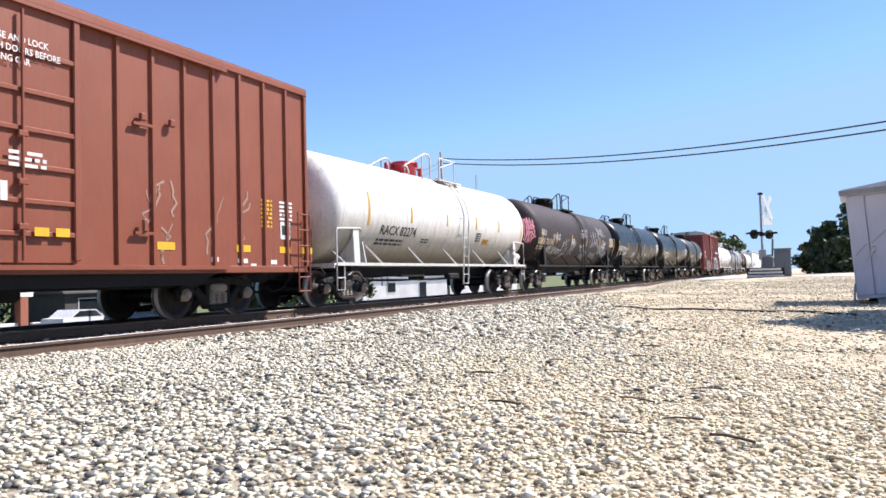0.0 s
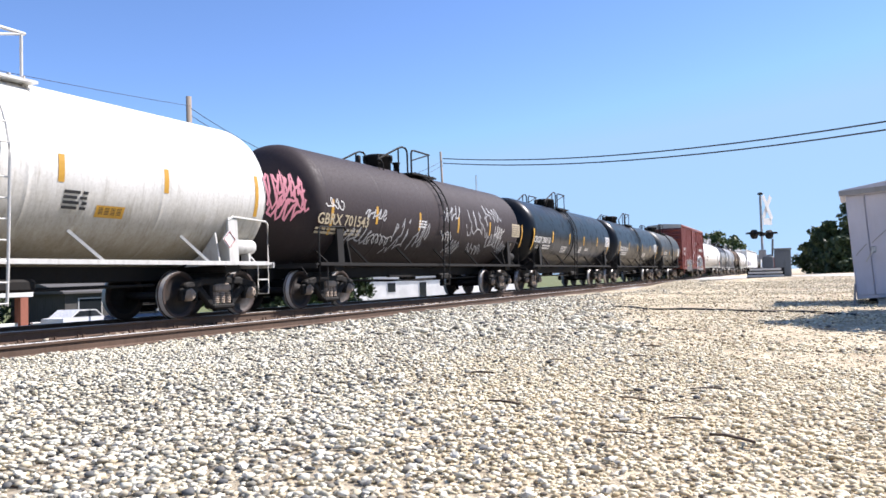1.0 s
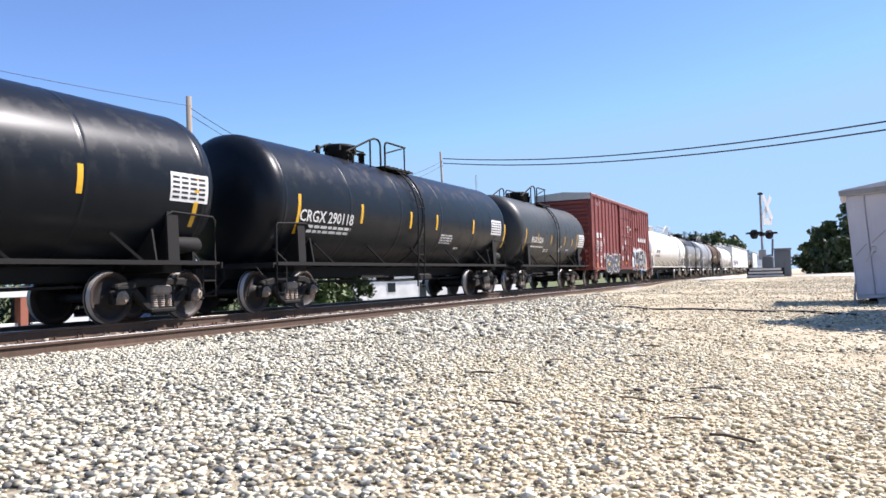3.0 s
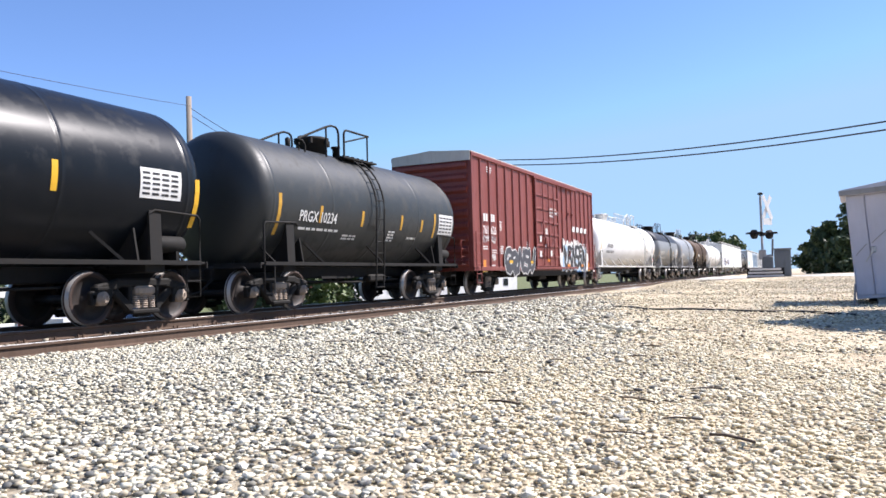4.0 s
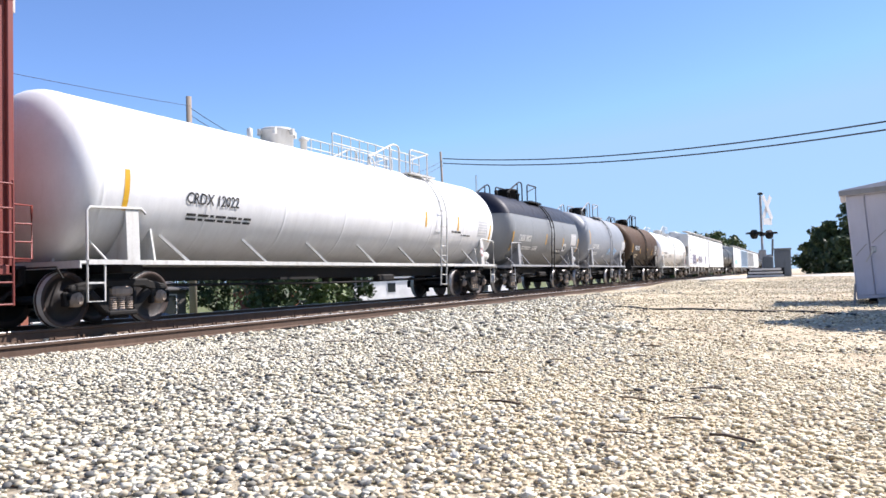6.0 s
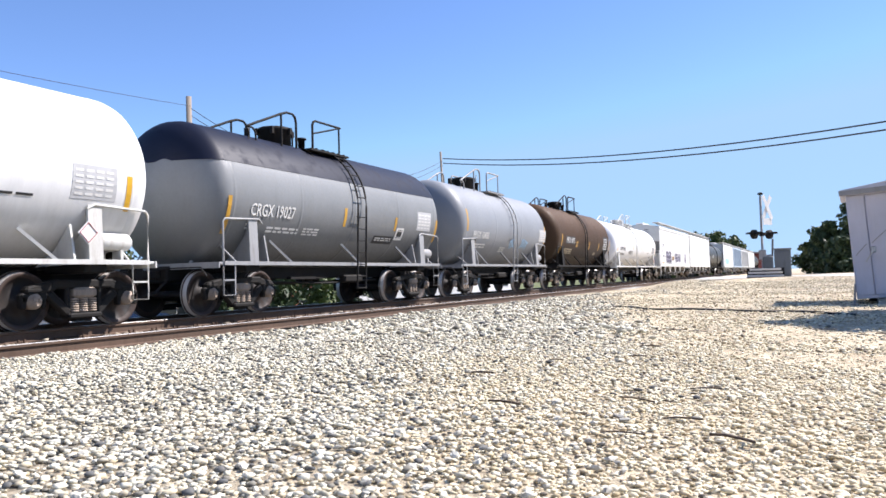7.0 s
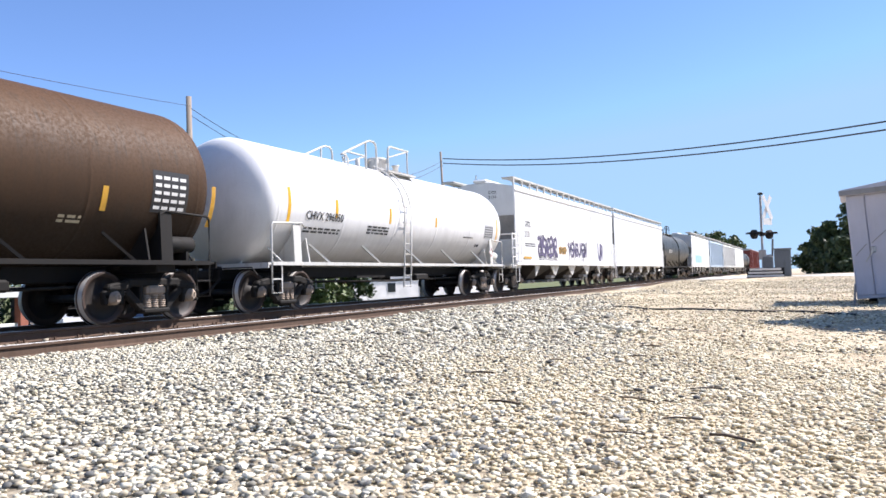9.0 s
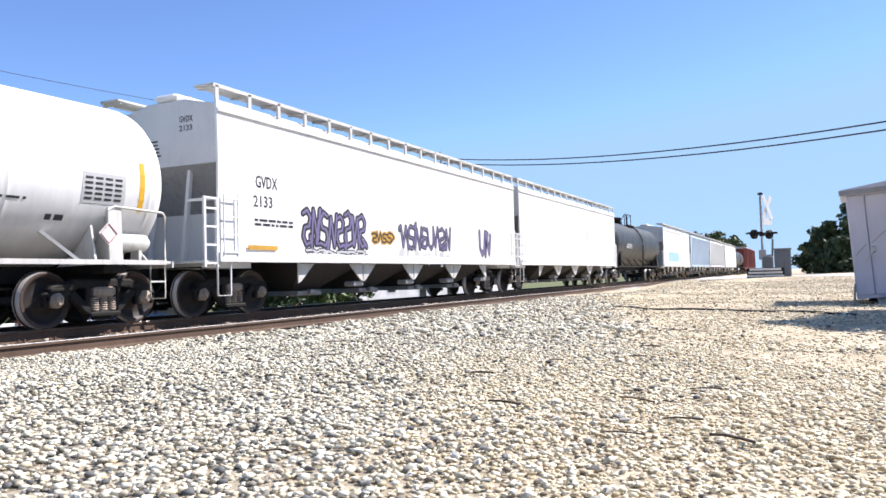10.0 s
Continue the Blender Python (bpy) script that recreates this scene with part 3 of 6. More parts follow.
def tank_car(name, label, front, back, shell, trim, R=1.52, zb=1.0, strips=(), strip_mat=None, text=(), dome="black",
             ladder=0.25, top=None, ladder_mat=None, boards=True, panel=None, rail_gap=0.0, platform=1.7, prints=(), cage=False,
             ribs=(), decals=(), tips=(0.48, 0.55), rail_end=0.3, dome_at=-1.6, dy=0.0, dome_r=0.40):
    car = car_thing(name, label, "tank wagon", front, back)
    strips = [(q[0] + dy, *q[1:]) for q in strips]
    text = [(q[0], q[1] + dy, *q[2:]) for q in text]
    prints = [(q[0] + dy, *q[1:]) for q in prints]
    panel = (panel[0] + dy, *panel[1:]) if panel else None
    ladder, rail_end, dome_at = ladder + dy - 0.4, rail_end + dy, dome_at + dy
    L = back - front
    half = L / 2
    zc = zb + R
    hs = half - (tips[0] + tips[1]) / 2  # tip of the heads
    mid = (tips[0] - tips[1]) / 2
    cyl = hs - 0.42 * R
    prof = []
    for i in range(9):
        a = i * math.pi / 2 / 8
        prof.append((-cyl - 0.42 * R * math.cos(a), R * math.sin(a)))
    ring = [-cyl + 0.05]
    k = max(3, int(round(2 * cyl / 2.6)))
    for i in range(k + 1):
        y = -cyl + 0.12 + (2 * cyl - 0.24) * i / k
        prof += [(y - 0.08, R), (y - 0.022, R), (y - 0.012, R + 0.004), (y + 0.012, R + 0.004), (y + 0.022, R), (y + 0.08, R)]
    prof += [(-a, r) for a, r in prof[8::-1]]
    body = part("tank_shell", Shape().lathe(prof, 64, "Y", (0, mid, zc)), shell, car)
    if top:
        s = Shape()
        n = 16
        a0, a1 = radians(top[1]), radians(180 - top[1])
        ys = [-cyl - 0.42 * R * math.cos(i * math.pi / 16) for i in range(0, 9)]
        rs = [R * math.sin(i * math.pi / 16) for i in range(0, 9)]
        ys, rs = ys + [-y for y in ys[::-1]], rs + rs[::-1]
        vs, fs = [], []
        zcut = R * math.sin(a0)
        for y, r in zip(ys, rs):
            r2 = r + 0.008
            b0 = math.asin(min(1, zcut / r2)) if r2 > zcut else math.pi / 2
            for j in range(n + 1):
                a = b0 + (math.pi - 2 * b0) * j / n
                vs.append((r2 * math.cos(a), mid + y * 1.001, zc + (r2 * math.sin(a) if r2 > zcut else zcut)))
        for i in range(len(ys) - 1):
            if max(rs[i], rs[i + 1]) > zcut:
                for j in range(n):
                    fs.append((i * (n + 1) + j, i * (n + 1) + j + 1, (i + 1) * (n + 1) + j + 1, (i + 1) * (n + 1) + j))
        s.add(vs, fs, True)
        part("top_coat", s, top[0], body, "black protective coat over the top of the tank")
    for y in ribs:
        part("reinforcing_band", Shape().lathe([(y - 0.09, R), (y - 0.08, R + 0.02), (y + 0.08, R + 0.02), (y + 0.09, R)], 64, "Y", (0, 0, zc)), shell, body)
    ts = half - 1.95
    gear = 0.0               # the running gear sits a little ahead of the shell
    # underframe: sills, bolsters with saddle webs, running rails
    u = Shape().box((0, 0, 0.88), (0.42, L - 1.5, 0.30), bev=0.02)
    for y in (-ts, ts):
        u.box((0, y, 0.96), (2.7, 0.45, 0.16), bev=0.02)
        u.box((0, y, 1.15), (0.9, 0.7, 0.4), bev=0.02)
    part("underframe", u, DARK, car, at=pose(0, gear, 0))
    for y in (-ts, ts):
        for sx in (-1, 1):
            w = Shape().prism([(sx * 0.5, 1.0), (sx * 1.42, 1.02), (sx * 1.46, 1.10), (sx * 1.40, 1.95), (sx * 1.26, 1.62), (sx * 0.95, 1.25)], y - 0.16, y - 0.12, "Y")
            w.prism([(sx * 1.40, 1.02), (sx * 1.47, 1.02), (sx * 1.43, 1.98), (sx * 1.38, 1.92)], y - 0.22, y + 0.05, "Y")
            w.prism([(sx * 0.5, 1.0), (sx * 1.42, 1.02), (sx * 1.30, 1.66), (sx * 0.95, 1.25)], y + 0.42 * (1 if y < 0 else -1), y + 0.46 * (1 if y < 0 else -1), "Y")
            part("saddle", w, trim, car, at=pose(0, gear, 0))
    for sx in (-1, 1):
        s = Shape().box((sx * 1.46, 0, 1.055), (0.035, 2 * ts + 2.0, 0.075)).box((sx * 1.425, 0, 1.09), (0.09, 2 * ts + 2.0, 0.012))
        n = int(2 * ts / 2.0)
        for i in range(n):
            y = -ts + 1.0 + (2 * ts - 2.0) * i / max(1, n - 1)
            aa = -0.72
            s.beam((sx * 1.44, y + 0.22, 1.07), (sx * R * math.cos(aa) * 1.03, y - 0.25, zc + R * math.sin(aa) * 1.0 + 0.05), 0.06, 0.05)
        part("running_rail", s, trim, car, at=pose(0, gear, 0))
        for e in (-1, 1):
            y0 = e * (half - 0.95)
            g = Shape()
            yb = e * (half - 1.75)
            g.tube([(sx * 1.44, y0, 1.06), (sx * 1.44, y0, 1.88), (sx * 1.44, y0 - e * 0.06, 1.94), (sx * 1.44, yb - e * 0.3, 1.98), (sx * 1.42, yb - e * 0.42, 1.90)], 0.022, 8)
            g.tube([(sx * 1.44, y0 - e * 0.4, 1.06), (sx * 0.9, y0 - e * 0.35, 1.55), (sx * 0.75, y0 - e * 0.3, 1.75)], 0.02, 6)
            g.tube([(sx * 1.44, y0 + e * 0.0, 1.06), (sx * 1.44, y0, 0.42), (sx * 1.44, y0 - e * 0.34, 0.42), (sx * 1.44, y0 - e * 0.34, 1.06)], 0.018, 6)
            g.beam((sx * 1.44, y0, 0.72), (sx * 1.44, y0 - e * 0.34, 0.72), 0.03, 0.03)
            part("handrail", g, trim, car, at=pose(0, gear, 0))
    for e in (-1, 1):
        p = Shape().box((0, e * (half - 0.95), 1.05), (2.9, 0.30, 0.05), bev=0.01)
        p.box((0, e * (half - 0.80), 1.02), (2.95, 0.03, 0.12))
        p.beam((0.55, e * (half - 1.0), 1.05), (0.55, e * (half - 1.15), 1.9), 0.05, 0.05)
        p.beam((-0.55, e * (half - 1.0), 1.05), (-0.55, e * (half - 1.15), 1.9), 0.05, 0.05)
        part("end_platform", p, trim, car, at=pose(0, gear, 0))
    b = Shape().lathe([(-0.45, 0.0), (-0.44, 0.1), (-0.38, 0.15), (0.38, 0.15), (0.44, 0.1), (0.45, 0.0)], 18, "Y", (1.22, half - 1.62, 1.40))
    b.box((1.22, half - 1.85, 1.17), (0.2, 0.06, 0.2)).box((1.22, half - 1.40, 1.17), (0.2, 0.06, 0.2))
    part("brake_reservoir", b, trim, car, at=pose(0, gear, 0))
    bm = Shape().box((1.0, half - 1.25, 1.15), (0.3, 0.22, 0.2), bev=0.03).box((0.7, half - 1.3, 1.5), (0.16, 0.2, 0.5), bev=0.04)
    bm.lathe([(0, 0.0), (0, 0.22), (0.04, 0.22), (0.04, 0.0)], 20, "Y", (0.62, half - 1.02, 1.85))
    part("brake_gear", bm, DARK, car, "black hand brake wheel and linkage")
    rods = Shape()
    for sx in (-1, 1):
        rods.tube([(sx * 0.55, -ts + 1.3, 0.66), (sx * 0.62, 0, 0.60), (sx * 0.55, ts - 1.3, 0.66)], 0.03, 6)
        rods.box((sx * 0.7, ts * 0.25, 0.70), (0.22, 0.9, 0.2), bev=0.04).box((sx * 0.8, -ts * 0.3, 0.74), (0.12, 1.5, 0.06))
    part("brake_rod", rods, DARK, car)
    if trim is LIGHT:
        dm0 = Matrix.Rotation(radians(45), 3, "X")
        pk = part("placard", Shape().box((1.50, half - 2.22, 1.52), (0.012, 0.27, 0.27), dm0), STENCIL, car, "white diamond placard with red border")
        for k in range(4):
            a = k * math.pi / 2 + math.pi / 4
            part("border", Shape().beam((1.509, half - 2.22 + 0.16 * math.cos(a - 0.785), 1.52 + 0.16 * math.sin(a - 0.785)), (1.509, half - 2.22 + 0.16 * math.cos(a + 0.785), 1.52 + 0.16 * math.sin(a + 0.785)), 0.02, 0.004), REDCAP, pk)
    v = Shape().lathe([(0.62, 0.09), (0.75, 0.11), (zb + 0.03, 0.14)], 16, "Z").box((0, 0.5, 0.78), (0.1, 1.2, 0.06))
    part("bottom_valve", v, DARK, car)
    # top fittings
    dm = {"black": DARK, "white": LIGHT, "red": REDCAP, "grey": MIDGREY}[dome]
    zt = zc + R
    d = Shape().lathe([(zt - 0.08, dome_r), (zt + 0.30, dome_r), (zt + 0.32, dome_r + 0.04), (zt + 0.38, dome_r + 0.04), (zt + 0.42, dome_r - 0.02), (zt + 0.44, 0.0)], 28, "Z", (0, dome_at, 0))
    for i in range(6):
        a = i * math.tau / 6
        d.box(((dome_r + 0.06) * math.cos(a), dome_at + (dome_r + 0.06) * math.sin(a), zt + 0.30), (0.08, 0.08, 0.16))
    part("manway", d, dm, car, "bolted manway dome")
    f = Shape().lathe([(zt - 0.05, 0.09), (zt + 0.25, 0.09), (zt + 0.25, 0.13), (zt + 0.3, 0.13)], 14, "Z", (0.15, dome_at + 0.9, 0))
    part("relief_valve", f, dm, car)
    part("vent_pipe", Shape().lathe([(zt - 0.05, 0.07), (zt + 0.32, 0.07), (zt + 0.36, 0.0)], 12, "Z", (-0.2, dome_at - 0.8, 0)), dm, car)
    lm = ladder_mat or trim
    pc, re, zp = rail_end - 0.78, rail_end, zt - 0.15
    rl = re + (0.42 if trim is DARK else 0.0)
    for sx in (-1, 1):
        p = Shape().box((sx * 0.74, pc, zp), (0.46, 1.7, 0.045))
        for y in (pc - 0.75, pc + 0.75):
            p.beam((sx * 0.74, y, zp), (sx * 0.95, y, zt - 0.36), 0.05, 0.05)
        deck = part("platform", p, lm, car)
        for k in range(1, 7):
            part("slat", slat_mesh(), lm, deck, at=pose(sx * 0.74, pc - 0.85 + k * 0.243, zp + 0.035))
    for sx in (-1, 1):
        x = sx * 0.75
        g = Shape()
        # long loop that climbs towards the ladder
        g.tube([(x, rl - 3.70, zt - 0.22), (x, rl - 3.70, zt - 0.02), (x, rl - 3.78, zt + 0.06), (x, rl - 3.65, zt + 0.12), (x, rl - 2.55, zt + 0.56), (x, rl - 2.30, zt + 0.64),
                (x, rl - 2.08, zt + 0.64), (x, rl - 1.98, zt + 0.58), (x, rl - 1.94, zt + 0.46), (x, rl - 1.94, zt - 0.16)], 0.03, 8)
        g.tube([(x, rl - 3.70, zt + 0.08), (x, rl - 3.55, zt + 0.07), (x, rl - 3.46, zt - 0.02), (x, rl - 3.44, zt - 0.24)], 0.024, 8)
        g.tube([(x, rl - 2.52, zt + 0.56), (x, rl - 2.52, zt - 0.22)], 0.026, 8)
        # loop over the deck
        g.tube([(x, re - 1.26, zp), (x, re - 1.26, zt + 0.52), (x, re - 1.21, zt + 0.61), (x, re - 1.12, zt + 0.64), (x, re, zt + 0.64)], 0.03, 8)
        g.tube([(x, re, zt + 0.64), (x, re - 1.26, zt + 0.30)], 0.022, 8)
        g.tube([(x, re - 0.06, zt + 0.64), (x, re - 0.06, zp)], 0.024, 8)
        part("safety_railing", g, lm, car)
    if cage:
        g = Shape()
        for i in range(12):
            y = rail_end - 5.2 + i * 0.46
            for sx in (-0.5, 0.5):
                g.tube([(sx, y, zt - 0.1), (sx, y, zt + 0.55)], 0.018, 6)
        for z in (0.3, 0.55):
            for sx in (-0.5, 0.5):
                g.tube([(sx, rail_end - 5.2, zt + z), (sx, rail_end - 5.2 + 11 * 0.46, zt + z)], 0.018, 6)
        part("valve_cage", g, lm, car, "white tubular guard around the top valves")
    # ladders over the flank
    for sx in (-1, 1):
        g = Shape()
        for dy in (-0.2, 0.2):
            path = []
            for i in range(9):
                a = radians(68 - i * 68 / 8)
                path.append((sx * (R + 0.10) * math.cos(a), ladder + dy, zc + (R + 0.10) * math.sin(a)))
            path += [(sx * (R + 0.05), ladder + dy, 1.0), (sx * (R + 0.02), ladder + dy, 0.42)]
            g.tube(path, 0.024, 6)
        z = 0.45
        while z < zc:
            g.tube([(sx * (R + 0.05), ladder - 0.2, z), (sx * (R + 0.05), ladder + 0.2, z)], 0.014, 6)
            z += 0.3
        for i in range(6):
            a = radians(8 + i * 11)
            g.tube([(sx * (R + 0.10) * math.cos(a), ladder - 0.2, zc + (R + 0.10) * math.sin(a)), (sx * (R + 0.10) * math.cos(a), ladder + 0.2, zc + (R + 0.10) * math.sin(a))], 0.014, 6)
        part("ladder", g, lm, car)
    # markings on both flanks' near side
    for y, a, w, h in strips:
        part("reflector_strip", on_shell(Shape(), R, zc, y, a, w, h), strip_mat or YELLOW, body, "yellow reflective strip")
    for body_text, y, a, w, h, m in text:
        an = (a + h / 2) / R
        mm = Matrix.Translation(((R + 0.012) * math.cos(an), y, zc + (R + 0.012) * math.sin(an))) @ Matrix.Rotation(-an, 4, "Y") @ NEAR @ Matrix.Translation((0, -h / 2, 0))
        words(body, "lettering", body_text, w, h, mm, m)
    for y, a, w, h, m in decals:
        part("decal", on_shell(Shape(), R, zc, y, a, w, h, 0.006), m, body)
    for i, (y, a, n, w, h, m) in enumerate(prints):
        small_print(body, "fine_print", R, zc, y, a, n, w, h, m, i + int(front))
    if panel:
        y, a, w, h, back_m, ink = panel
        q = part("consolidated_stencil", on_shell(Shape(), R, zc, y, a, w, h, 0.005), back_m, body, "boxed stencil panel")
        s = Shape()
        for i in range(5):
            for j in range(4):
                on_shell(s, R, zc, y + 0.05 + j * (w - 0.08) / 4, a + 0.06 + i * (h - 0.08) / 5, (w - 0.08) / 4 * 0.75, (h - 0.08) / 5 * 0.45, 0.009, 1)
        tagged(part("fine_print", s, ink, q), kind="stuff")
    trucks(car, ts, half, shift=gear)
    return car, body, zc, R


def boxcar(name, label, front, back, paint_m, H=4.90, door_frac=(0.42, 0.615), posts_front=8, posts_back=7, roof=ROOF, gap=0.5):
    car = car_thing(name, label, "boxcar", front, back)
    L = back - front - 2 * gap
    hl, hw, z0 = L / 2, 1.50, 0.86
    body = Shape()
    for sx in (-1, 1):
        part("side_wall", Shape().box((sx * (hw - 0.03), 0, (z0 + H) / 2), (0.06, L - 0.02, H - z0)), paint_m, car)
    part("floor", body.box((0, 0, 1.0), (2 * hw - 0.13, L - 0.1, 0.14)), DARK, car)
    yd0, yd1 = -hl + L * door_frac[0], -hl + L * door_frac[1]
    post = Shape().prism([(0, -0.05), (0.055, -0.03), (0.055, 0.03), (0, 0.05)], z0 + 0.14, H - 0.13, "Z").mesh("side_post")
    for sx in (-1, 1):
        ys = [-hl + (yd0 + hl) * i / posts_front for i in range(1, posts_front)] + [yd1 + (hl - yd1) * i / posts_back for i in range(1, posts_back)]
        for y in ys:
            part("side_post", post, paint_m, car, at=pose(sx * hw, y, 0, rz=0 if sx > 0 else 180))
        e = Shape().box((sx * (hw + 0.02), 0, H - 0.07), (0.10, L, 0.14), bev=0.012).box((sx * (hw + 0.015), 0, z0 + 0.07), (0.08, L, 0.14), bev=0.01)
        for y in (-hl + 0.05, hl - 0.05):
            e.box((sx * (hw + 0.01), y, (z0 + H) / 2), (0.09, 0.10, H - z0 - 0.02), bev=0.012)
        part("side_frame_rail", e, paint_m, car)
        sk = Shape().prism([(-hl + 2.9, z0), (-hl + 3.5, z0 - 0.22), (hl - 3.5, z0 - 0.22), (hl - 2.9, z0)], sx * (hw - 0.10), sx * (hw - 0.04), "X")
        part("side_sill", sk, DARK, car)
    # sliding plug door with frame, ribs and locking bars
    for sx in (-1, 1):
        dw = yd1 - yd0
        d = Shape().box((sx * (hw + 0.03), (yd0 + yd1) / 2, (z0 + H) / 2 - 0.02), (0.06, dw - 0.1, H - z0 - 0.36), bev=0.015)
        door = part("door", d, paint_m, car, "ribbed sliding plug door")
        bar = Shape().box((0, 0, 0), (0.05, dw - 0.25, 0.08), bev=0.012).mesh("door_rib")
        stile = Shape().box((0, 0, 0), (0.06, 0.12, H - z0 - 0.4), bev=0.015).mesh("door_stile")
        for k in range(1, 7):
            part("door_rib", bar, paint_m, door, at=pose(sx * (hw + 0.08), (yd0 + yd1) / 2, z0 + 0.2 + (H - z0 - 0.5) * (k / 7.0) ** 1.15))
        for y in (yd0 + 0.08, yd1 - 0.08):
            part("door_stile", stile, paint_m, door, at=pose(sx * (hw + 0.085), y, (z0 + H) / 2))
        b = Shape()
        for f in (0.28, 0.52, 0.74):
            y = yd0 + dw * f
            b.tube([(sx * (hw + 0.13), y, z0 + 0.2), (sx * (hw + 0.13), y, H - 0.3)], 0.024, 8)
        for z in (1.55, 2.2, 2.9):
            b.box((sx * (hw + 0.13), yd0 + dw * 0.28, z), (0.05, 0.16, 0.09), bev=0.01).box((sx * (hw + 0.13), yd0 + dw * 0.74, z), (0.05, 0.16, 0.09), bev=0.01)
        part("locking_bar", b, paint_m, door)
        h = Shape().box((sx * (hw + 0.14), yd0 + dw * 0.40, 1.75), (0.06, 0.06, 0.8), bev=0.01).box((sx * (hw + 0.12), yd0 + dw * 0.40, 2.15), (0.08, 0.35, 0.30), bev=0.02)
        part("door_handle", h, paint_m, door)
        t = Shape().box((sx * (hw + 0.09), (yd0 + yd1) / 2 + dw * 0.4, z0 + 0.10), (0.10, dw * 1.9, 0.07)).box((sx * (hw + 0.09), (yd0 + yd1) / 2 + dw * 0.4, H - 0.19), (0.09, dw * 1.9, 0.06))
        for y in (hl * 0.42, hl * 0.50):
            t.box((sx * (hw + 0.08), y, 3.55), (0.08, 0.14, 0.14), bev=0.02)
        t.box((sx * (hw + 0.07), hl * 0.42, 3.42), (0.05, 0.42, 0.05)).box((sx * (hw + 0.07), hl * 0.42, 1.55), (0.05, 0.40, 0.05))
        t.box((sx * (hw + 0.1), hl * 0.42, 1.68), (0.06, 0.10, 0.22), bev=0.02)
        part("door_track", t, paint_m, car)
    # corrugated ends
    for e in (-1, 1):
        s = Shape().box((0, e * (hl - 0.05), (z0 + H) / 2), (2 * hw - 0.1, 0.06, H - z0))
        wall = part("end_wall", s, paint_m, car, "corrugated steel end")
        n = 9
        rib = Shape().prism([(-0.03, -0.16), (0.09, -0.05), (0.09, 0.05), (-0.03, 0.16)], -hw + 0.12, hw - 0.12, "X").mesh("rib")
        for i in range(n):
            part("rib", rib, paint_m, wall, at=pose(0, e * hl, z0 + 0.3 + (H - z0 - 0.75) * i / (n - 1), rz=0 if e > 0 else 180))
        c = Shape().prism([(-hw - 0.02, H - 0.30), (hw + 0.02, H - 0.30), (hw + 0.02, H), (0, H + 0.14), (-hw - 0.02, H)], e * (hl + 0.005), e * (hl + 0.05), "Y")
        part("roof_end_cap", c, roof, car, "pale end of the roof")
        a = Shape().box((0, e * (hl + 0.25), 1.08), (2.6, 0.36, 0.04))
        a.tube([(1.3, e * (hl + 0.12), 1.1), (1.3, e * (hl + 0.45), 1.1), (1.3, e * (hl + 0.45), 1.9), (1.3, e * (hl + 0.12), 1.9)], 0.02, 6)
        for z in (1.35, 1.62):
            a.tube([(1.3, e * (hl + 0.12), z), (1.3, e * (hl + 0.45), z)], 0.016, 6)
        part("crossover_platform", a, paint_m, car)
        for sx in (-1, 1):
            g = Shape()
            ya, yb = e * (hl - 0.08), e * (hl - 0.50)
            for y in (ya, yb):
                g.tube([(sx * (hw + 0.13), y, 0.42), (sx * (hw + 0.13), y, 2.2)], 0.018, 6)
            for z in (0.44, 0.75, 1.1, 1.45, 1.8, 2.15):
                g.tube([(sx * (hw + 0.13), ya, z), (sx * (hw + 0.13), yb, z)], 0.016, 6)
            part("side_ladder", g, paint_m, car)
    r = Shape()
    npan = 14
    r.prism([(-hw - 0.05, H), (hw + 0.05, H), (hw + 0.05, H + 0.03), (0, H + 0.14), (-hw - 0.05, H + 0.03)], -hl, hl, "Y")
    for i in range(1, npan):
        y = -hl + L * i / npan
        r.prism([(-hw, H + 0.035), (hw, H + 0.035), (hw, H + 0.06), (0, H + 0.17), (-hw, H + 0.06)], y - 0.04, y + 0.04, "Y")
    part("roof", r, roof, car)
    u = Shape().box((0, 0, 0.82), (0.5, L + 0.3, 0.32), bev=0.02)
    for i in range(7):
        u.box((0, -hl + 2 + (L - 4) * i / 6, 0.88), (2.8, 0.14, 0.16))
    u.box((0.7, 1.2, 0.62), (0.5, 1.0, 0.34), bev=0.05).box((-0.6, -1.6, 0.62), (0.4, 0.8, 0.3), bev=0.05)
    u.tube([(0.9, -hl + 3.2, 0.62), (0.9, hl - 3.2, 0.62)], 0.025, 6)
    part("underframe", u, DARK, car)
    trucks(car, (back - front) / 2 - 2.8, (back - front) / 2, DARK)
    return car, hl, hw, z0, H, (yd0, yd1)


